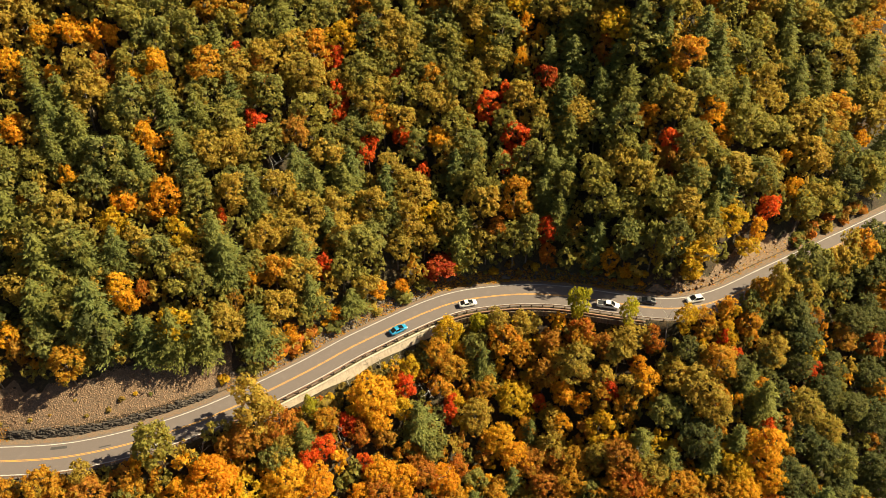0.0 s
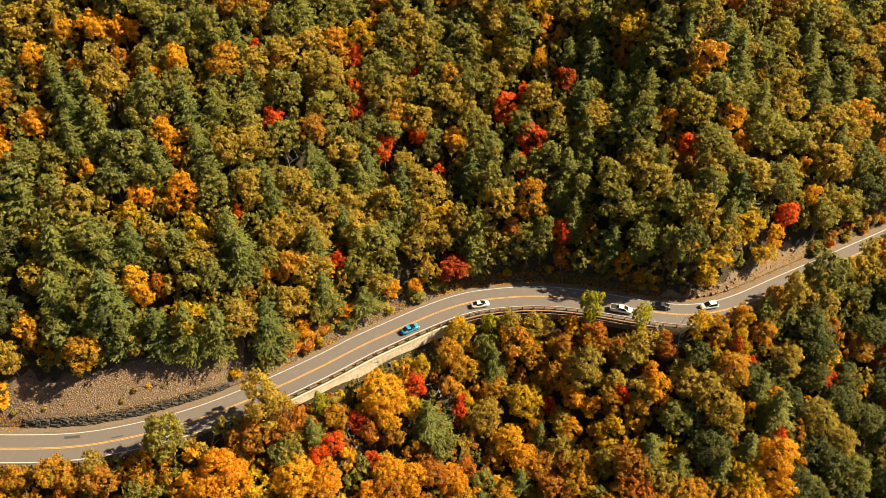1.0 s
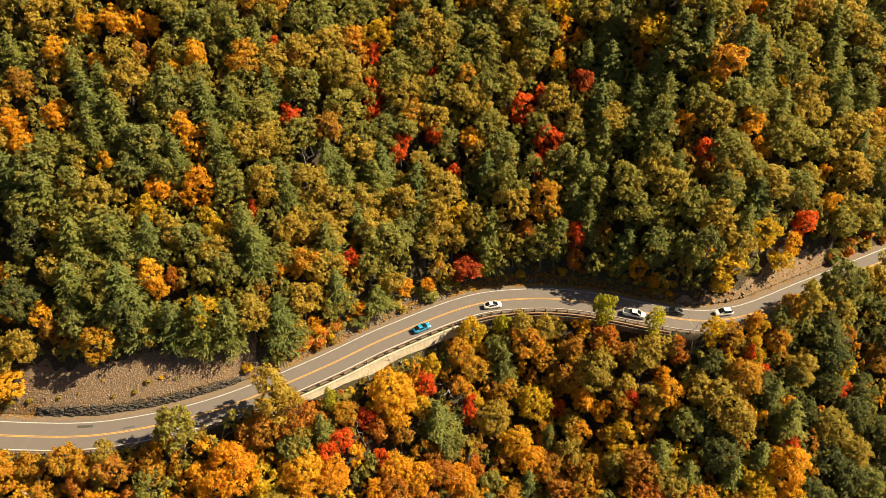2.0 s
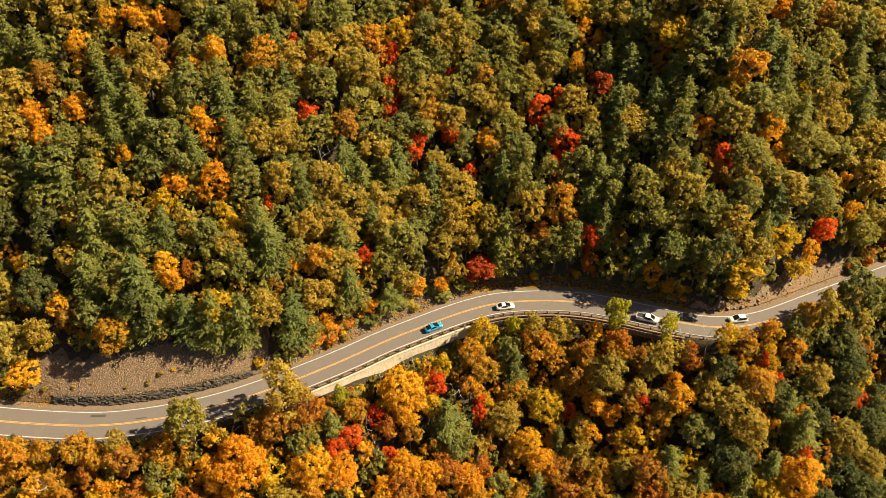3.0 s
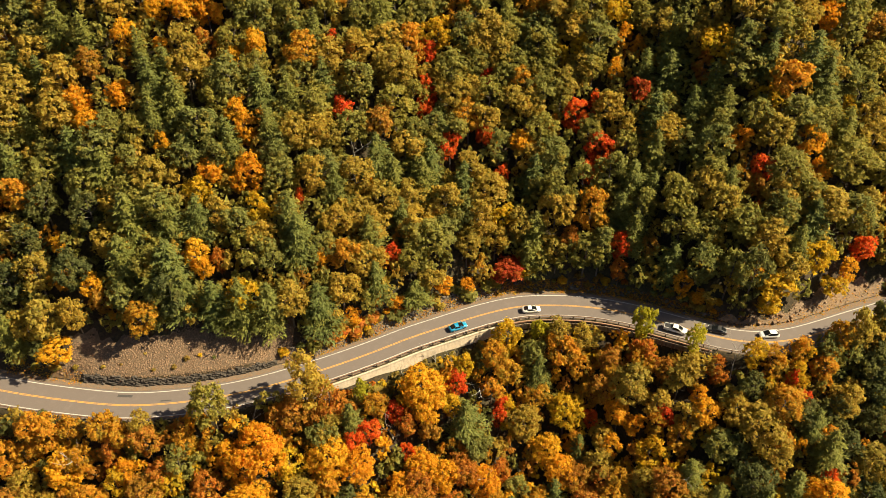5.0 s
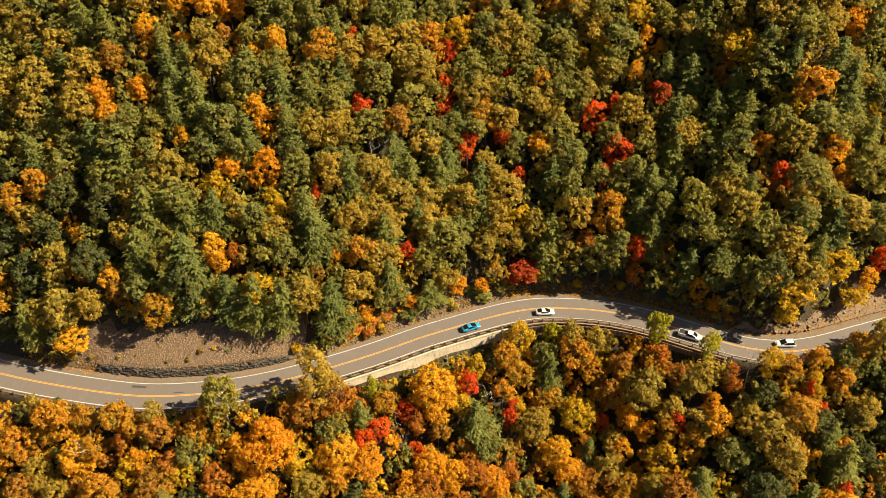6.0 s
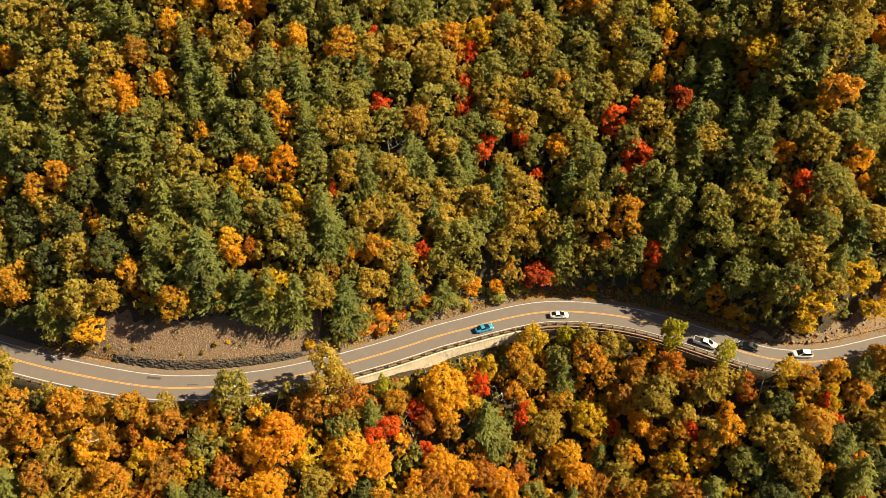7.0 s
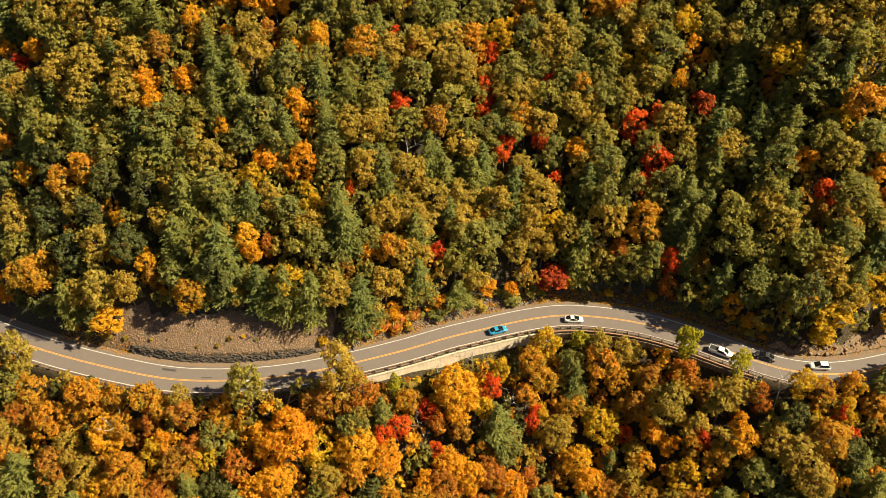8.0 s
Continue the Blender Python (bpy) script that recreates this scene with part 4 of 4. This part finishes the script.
for x, d, s, kind in ((-73, 10.1, 0.81, "yellow"), (-82.8, 8, 0.74, "brush"), (-78.3, 8.2, 0.95, "brush"), (-75.8, 9.6, 1.01, "brush"), (-69.7, 9.2, 0.68, "green"), (-94.7, 8.2, 0.74, "gold"), (-101.3, 7.8, 1.01, "gold"), (-103.4, 9.2, 1.08, "brush"), (-90.6, 9.1, 0.47, "brush"), (-85.7, 11.4, 0.47, "gold")):
    shrub(kind, x, float(mid(x)) + d * math.sqrt(1 + float(rise(x)) ** 2), s, "on the stony slope")
for k in range(110):
    x = rng.uniform(-119, 102)
    if not (-105 < x < -56 or 65 < x < 96):
        shrub(rng.choice(("rust", "orange", "gold", "brush", "yellow", "green")), x, float(mid(x)) + rng.uniform(6.6, 8.6) * math.sqrt(1 + float(rise(x)) ** 2), rng.uniform(0.8, 1.9), "beside the road")


for k in range(34):
    x = rng.uniform(-52, -8)
    shrub(rng.choice(("rust", "orange", "green", "brush", "gold")), x, float(mid(x)) + rng.uniform(5.9, 7.8) * math.sqrt(1 + float(rise(x)) ** 2), rng.uniform(1.5, 2.8), "on the rocky bank")


for k in range(30):
    x = rng.uniform(95, 121)
    shrub(rng.choice(("green", "gold", "brush", "green", "rust")), x, float(mid(x)) + rng.uniform(6.0, 8.2) * math.sqrt(1 + float(rise(x)) ** 2), rng.uniform(1.6, 2.9), "under the roadside trees")


def leaf_litter():
    """Fallen leaves blown together on the uphill verge."""
    r = np.random.default_rng(21)
    n = 9000
    x = np.concatenate([r.uniform(-54, 50, n - 1200), r.uniform(-119, -99, 500), r.uniform(50, 102, 700)])
    drift = 0.5 + 0.5 * np.sin(x * 0.9 + 2.0 * np.sin(x * 0.23))
    d = 4.5 + 2.6 * r.random(n) ** 0.8 + 0.5 * drift
    y = mid(x) + d * np.sqrt(1 + rise(x) ** 2)
    c = np.stack([x, y, height(x, y) + 0.09], -1)
    v, q = leaves(r, c, unit(r.normal(size=(n, 3)) * 0.25 + [0, 0, 1]), 0.30)
    tones = ["rust", "orange", "brush", "amber"]
    me = quad_mesh("leaf_litter", v, q, *[LEAF[k] for k in tones])
    me.polygons.foreach_set("material_index", [int(k) for k in r.choice(4, n, p=(0.4, 0.15, 0.25, 0.2))])
    tagged(new("leaf_litter", me), "fallen orange and brown leaves along the road edge", "leaves", kind="stuff")


leaf_litter()


def brushwood():
    """Low growth along the lower edge of the road and at the foot of the walls."""
    tones = ["brush", "gold", "rust", "yellow", "green"]
    forms = [shrub_mesh(80 + k) for k in range(3)]
    spots = []
    for k in range(190):
        x = rng.uniform(-114, 90)
        spots.append((x, rng.uniform(-12.5, -7.9 if x < 17 else -6.5), rng.uniform(1.0, 2.3)))
    for k in range(430):
        spots.append((rng.uniform(-51, 15), rng.uniform(-12.5, -6.5), rng.uniform(0.8, 1.9)))
    verts, polys, slots, total = [], [], [], 0
    for x, d, s in spots:
        y = float(mid(x)) + d * math.sqrt(1 + float(rise(x)) ** 2)
        v, q = forms[rng.randrange(3)]
        a = rng.uniform(0, 6.28)
        m = np.array([[math.cos(a), -math.sin(a), 0], [math.sin(a), math.cos(a), 0], [0, 0, 1]])
        verts.append((v @ m.T) * [s, s, s * rng.uniform(0.7, 1.0)] + [x, y, float(height(x, y)) - 0.1])
        polys.append(q + total)
        slots += [rng.choice((0, 0, 0, 1, 2, 3, 4))] * len(q)
        total += len(v)
    me = quad_mesh("brushwood", np.concatenate(verts), np.concatenate(polys), *[LEAF[k] for k in tones])
    me.polygons.foreach_set("material_index", slots)
    tagged(new("brushwood", me), "low dry autumn brush along the road's lower edge", "brush", kind="stuff")


brushwood()


# ---------------------------------------------------------------- cars
def paint(name, colour, flake=0.3):
    m = Mat(name, rough=0.45, spec=0.4)
    m.bsdf.inputs["Coat Weight"].default_value = 0.15
    dust = m.noise(1.2, 5.0)
    return m.colour(m.mix(m.span(dust, 0.5, 0.8, 0, 0.25), colour, (0.3, 0.27, 0.23))).mat


def plain(name, colour, rough, metal=0.0):
    return Mat(name, rough, metal).colour(colour).mat


GLASS = plain("tinted_car_glass", (0.006, 0.007, 0.008), 0.12)
TYRE = plain("tyre_rubber", (0.02, 0.02, 0.02), 0.9)
RIM = plain("alloy_rim", (0.5, 0.5, 0.5), 0.3, 1.0)
TRIM = plain("black_trim", (0.02, 0.02, 0.022), 0.5)
LAMP = plain("headlamp_lens", (0.75, 0.75, 0.72), 0.1)
TAIL = plain("tail_lamp_lens", (0.35, 0.01, 0.01), 0.2)


def loft(sections):
    """A closed body through rings of points, all of one count."""
    verts, faces, n = [], [], len(sections[0])
    for k, ring in enumerate(sections):
        verts += [Vector(p) for p in ring]
        if k:
            a, b = (k - 1) * n, k * n
            faces += [(a + j, a + (j + 1) % n, b + (j + 1) % n, b + j) for j in range(n)]
    faces += [tuple(range(n))[::-1], tuple(range((len(sections) - 1) * n, len(sections) * n))]
    return verts, faces


def ring(x, half, low, high, tuck=0.86):
    """A rounded cross-section of a car's body at x."""
    mid_z = low + 0.55 * (high - low)
    return [(x, -half * 0.9, low), (x, half * 0.9, low), (x, half, low + 0.18), (x, half, mid_z), (x, half * tuck, high), (x, half * tuck * 0.6, high + 0.03), (x, -half * tuck * 0.6, high + 0.03), (x, -half * tuck, high), (x, -half, mid_z), (x, -half, low + 0.18)]


def roof_ring(x, half, low, high):
    return [(x, -half, low), (x, half, low), (x, half * 0.76, high - 0.06), (x, half * 0.55, high), (x, -half * 0.55, high), (x, -half * 0.76, high - 0.06)]


SHAPES = {
    "sedan": dict(deck=[(-2.36, 0.72, 0.42, 0.82), (-2.25, 0.84, 0.28, 0.98), (-1.5, 0.91, 0.22, 1.02), (-0.4, 0.92, 0.2, 0.98), (0.9, 0.92, 0.2, 0.97), (1.7, 0.89, 0.22, 0.86), (2.2, 0.80, 0.28, 0.72), (2.36, 0.66, 0.4, 0.6)],
                  glass=[(-1.95, 0.72, 0.98, 1.05), (-0.85, 0.86, 0.96, 1.40), (0.05, 0.86, 0.95, 1.42), (1.35, 0.80, 0.93, 1.0)], roof=(-0.85, 0.05, 1.40), axles=(-1.38, 1.42)),
    "suv": dict(deck=[(-2.36, 0.78, 0.45, 1.0), (-2.26, 0.88, 0.32, 1.12), (-1.4, 0.93, 0.27, 1.14), (-0.3, 0.94, 0.25, 1.1), (1.0, 0.94, 0.25, 1.08), (1.8, 0.91, 0.27, 0.98), (2.22, 0.82, 0.32, 0.84), (2.36, 0.70, 0.45, 0.7)],
                glass=[(-2.25, 0.76, 1.10, 1.18), (-1.65, 0.88, 1.10, 1.66), (0.1, 0.89, 1.08, 1.70), (1.35, 0.82, 1.05, 1.14)], roof=(-1.65, 0.1, 1.67), axles=(-1.4, 1.42)),
    "pickup": dict(deck=[(-2.85, 0.86, 0.5, 1.0), (-2.78, 0.94, 0.42, 1.08), (-0.7, 0.96, 0.36, 1.1), (0.9, 0.96, 0.36, 1.12), (1.3, 0.96, 0.36, 1.14), (2.2, 0.94, 0.38, 1.08), (2.7, 0.88, 0.42, 0.95), (2.85, 0.78, 0.5, 0.8)],
                   glass=[(-0.95, 0.80, 1.10, 1.2), (-0.62, 0.92, 1.10, 1.74), (0.65, 0.92, 1.10, 1.78), (1.75, 0.85, 1.08, 1.18)], roof=(-0.62, 0.65, 1.76), axles=(-1.75, 1.75)),
}


def wheel_parts(parent, x, y, r):
    wheel = new("wheel")
    wheel.parent = parent
    wheel.matrix_basis = pose(x, y, r, 90, 0, 0)
    bm = bmesh.new()
    bmesh.ops.create_cone(bm, cap_ends=True, segments=18, radius1=r, radius2=r, depth=0.22)
    bmesh.ops.bevel(bm, geom=[e for e in bm.edges if abs(e.verts[0].co.z - e.verts[1].co.z) < 0.01], offset=0.03, segments=2, affect="EDGES")
    part("tyre", bm, TYRE, wheel)
    bm = bmesh.new()
    bmesh.ops.create_cone(bm, cap_ends=True, segments=12, radius1=r * 0.62, radius2=r * 0.62, depth=0.235)
    part("rim", bm, RIM, wheel)


def car(shape, colour, label, x, d, back=False):
    """A car on the road at x, d metres off the middle."""
    q = SHAPES[shape]
    ob = tagged(new("pickup_truck" if shape == "pickup" else "car"), label, "truck" if shape == "pickup" else "car", "cars on the road")
    hang("body", mesh_of("body", *loft([ring(*r) for r in q["deck"]]), colour, True), ob)
    hang("window_band", mesh_of("window_band", *loft([roof_ring(*r) for r in q["glass"]]), GLASS, False), ob, None, "dark tinted car windows")
    a, b, top = q["roof"]
    half = q["glass"][1][1]
    sections = [[(px, -half * 0.80 * k, top - 0.05), (px, half * 0.80 * k, top - 0.05), (px, half * 0.62 * k, top + 0.03), (px, -half * 0.62 * k, top + 0.03)] for px, k in ((a, 0.94), ((a + b) / 2, 1.0), (b, 0.96))]
    hang("roof", mesh_of("roof", *loft(sections), colour), ob)
    g = q["glass"]
    for sy in (-1, 1):
        for i, j in ((0, 1), (2, 3)):
            pts = [Vector((g[i][0], sy * g[i][1] * (1.0 if i == 0 else 0.83), g[i][2] if i == 0 else g[i][3] - 0.05)), Vector((g[j][0], sy * g[j][1] * (0.83 if j == 1 else 1.0), g[j][3] - 0.05 if j == 1 else g[j][2]))]
            hang("pillar", mesh_of("pillar", *tube(pts, [0.05, 0.05], 4), colour), ob)
        bm = bmesh.new()
        slab(bm, 0.16, 0.2, 0.13, pose(g[3][0] - 0.25, sy * (g[3][1] + 0.17), g[3][2] + 0.08), 0.03)
        part("wing_mirror", bm, colour, ob)
        f, r = q["deck"][-2], q["deck"][1]
        bm = bmesh.new()
        slab(bm, 0.22, 0.34, 0.13, pose(f[0] + 0.03, sy * f[1] * 0.74, f[3] - 0.10), 0.03)
        part("headlight", bm, LAMP, ob, "clear headlamp")
        bm = bmesh.new()
        slab(bm, 0.10, 0.32, 0.15, pose(r[0] - 0.05, sy * r[1] * 0.76, r[3] - 0.16), 0.03)
        part("tail_light", bm, TAIL, ob, "red tail lamp")
        for ax in q["axles"]:
            wheel_parts(ob, ax, sy * 0.82, 0.34 if shape != "pickup" else 0.40)
    if shape == "pickup":
        bm = bmesh.new()
        slab(bm, 1.78, 1.56, 0.04, pose(-1.78, 0, 1.175))
        part("cargo_bed", bm, TRIM, ob, "dark open cargo bed")
        for sy in (-1, 1):
            bm = bmesh.new()
            slab(bm, 1.9, 0.1, 0.24, pose(-1.8, sy * 0.84, 1.20), 0.02)
            part("bed_side", bm, colour, ob)
        bm = bmesh.new()
        slab(bm, 0.08, 1.7, 0.24, pose(-2.74, 0, 1.19), 0.02)
        part("tailgate", bm, colour, ob)
    ob.matrix_basis = Matrix.Translation(at_road(x, d, 0.004)) @ pose(0, 0, 0, 0, 0, heading(x) + (180 if back else 0)) @ Matrix.Scale(1.0, 4)
    return ob


car("sedan", paint("blue_paint", (0.0, 0.16, 0.30)), "bright blue coupe driving on the asphalt road", -15.7, -1.9)
car("sedan", paint("white_paint", (0.56, 0.54, 0.50)), "white sedan driving on the asphalt road", 2.6, -1.9)
car("pickup", paint("ivory_paint", (0.58, 0.56, 0.52)), "white pickup truck with an open cargo bed on the road", 39.4, -1.8)
car("sedan", paint("black_paint", (0.015, 0.015, 0.017)), "black sedan driving on the asphalt road", 49, 1.8, True)
car("suv", paint("silver_paint", (0.50, 0.49, 0.47)), "silver estate car driving on the asphalt road", 62.2, 1.9, True)
car("sedan", paint("grey_paint", (0.42, 0.41, 0.39)), "light grey sedan driving on the shaded road", -67.7, -1.9)

# ---------------------------------------------------------------- pieces of the walls
bm = bmesh.new()
slab(bm, 0.29, 0.10, 4.0, None, 0.012)
LAG = mesh_from("plank", bm, PLANK)
x, n = -7.6, 0
while x < 48.5:
    k = math.sqrt(1 + float(rise(x)) ** 2)
    hang("plank", LAG, lagging_wall, Matrix.Translation(at_road(x, -5.72 + 0.02 * math.sin(n * 2.7), -2.2)) @ pose(0, 0, 0, 6.0, 0, heading(x)))
    x, n = x + 0.31 / k, n + 1
bm = bmesh.new()
slab(bm, 0.22, 0.26, 4.4, None, 0.02)
SOLDIER = mesh_from("soldier_pile", bm, RUST)
x = -7.6
while x < 48.5:
    hang("soldier_pile", SOLDIER, lagging_wall, Matrix.Translation(at_road(x, -5.86, -2.3)) @ pose(0, 0, 0, 6.0, 0, heading(x)), "rusty steel upright")
    x += 2.44 / math.sqrt(1 + float(rise(x)) ** 2)
srng = random.Random(12)
for row in range(6):
    x = -98.9
    while x < -53:
        top = 1.85 - 0.6 * (x + 99) / 46 + 0.25 * math.sin(x * 1.3)
        w = srng.uniform(0.4, 0.85)
        z = 0.02 + row * 0.34
        if z < top - 0.15:
            hang("stone", WALLSTONE[srng.randrange(5)], stone_wall, Matrix.LocRotScale(at_road(x, 5.85 + 0.19 * row + srng.uniform(-0.18, 0.18), z + 0.2 + srng.uniform(-0.07, 0.07)), Euler((srng.uniform(-0.3, 0.3), srng.uniform(-0.3, 0.3), radians(heading(x) + srng.uniform(-40, 40)))), (w * 1.1, srng.uniform(0.6, 1.0), srng.uniform(0.34, 0.5))))
        x += w * 0.95
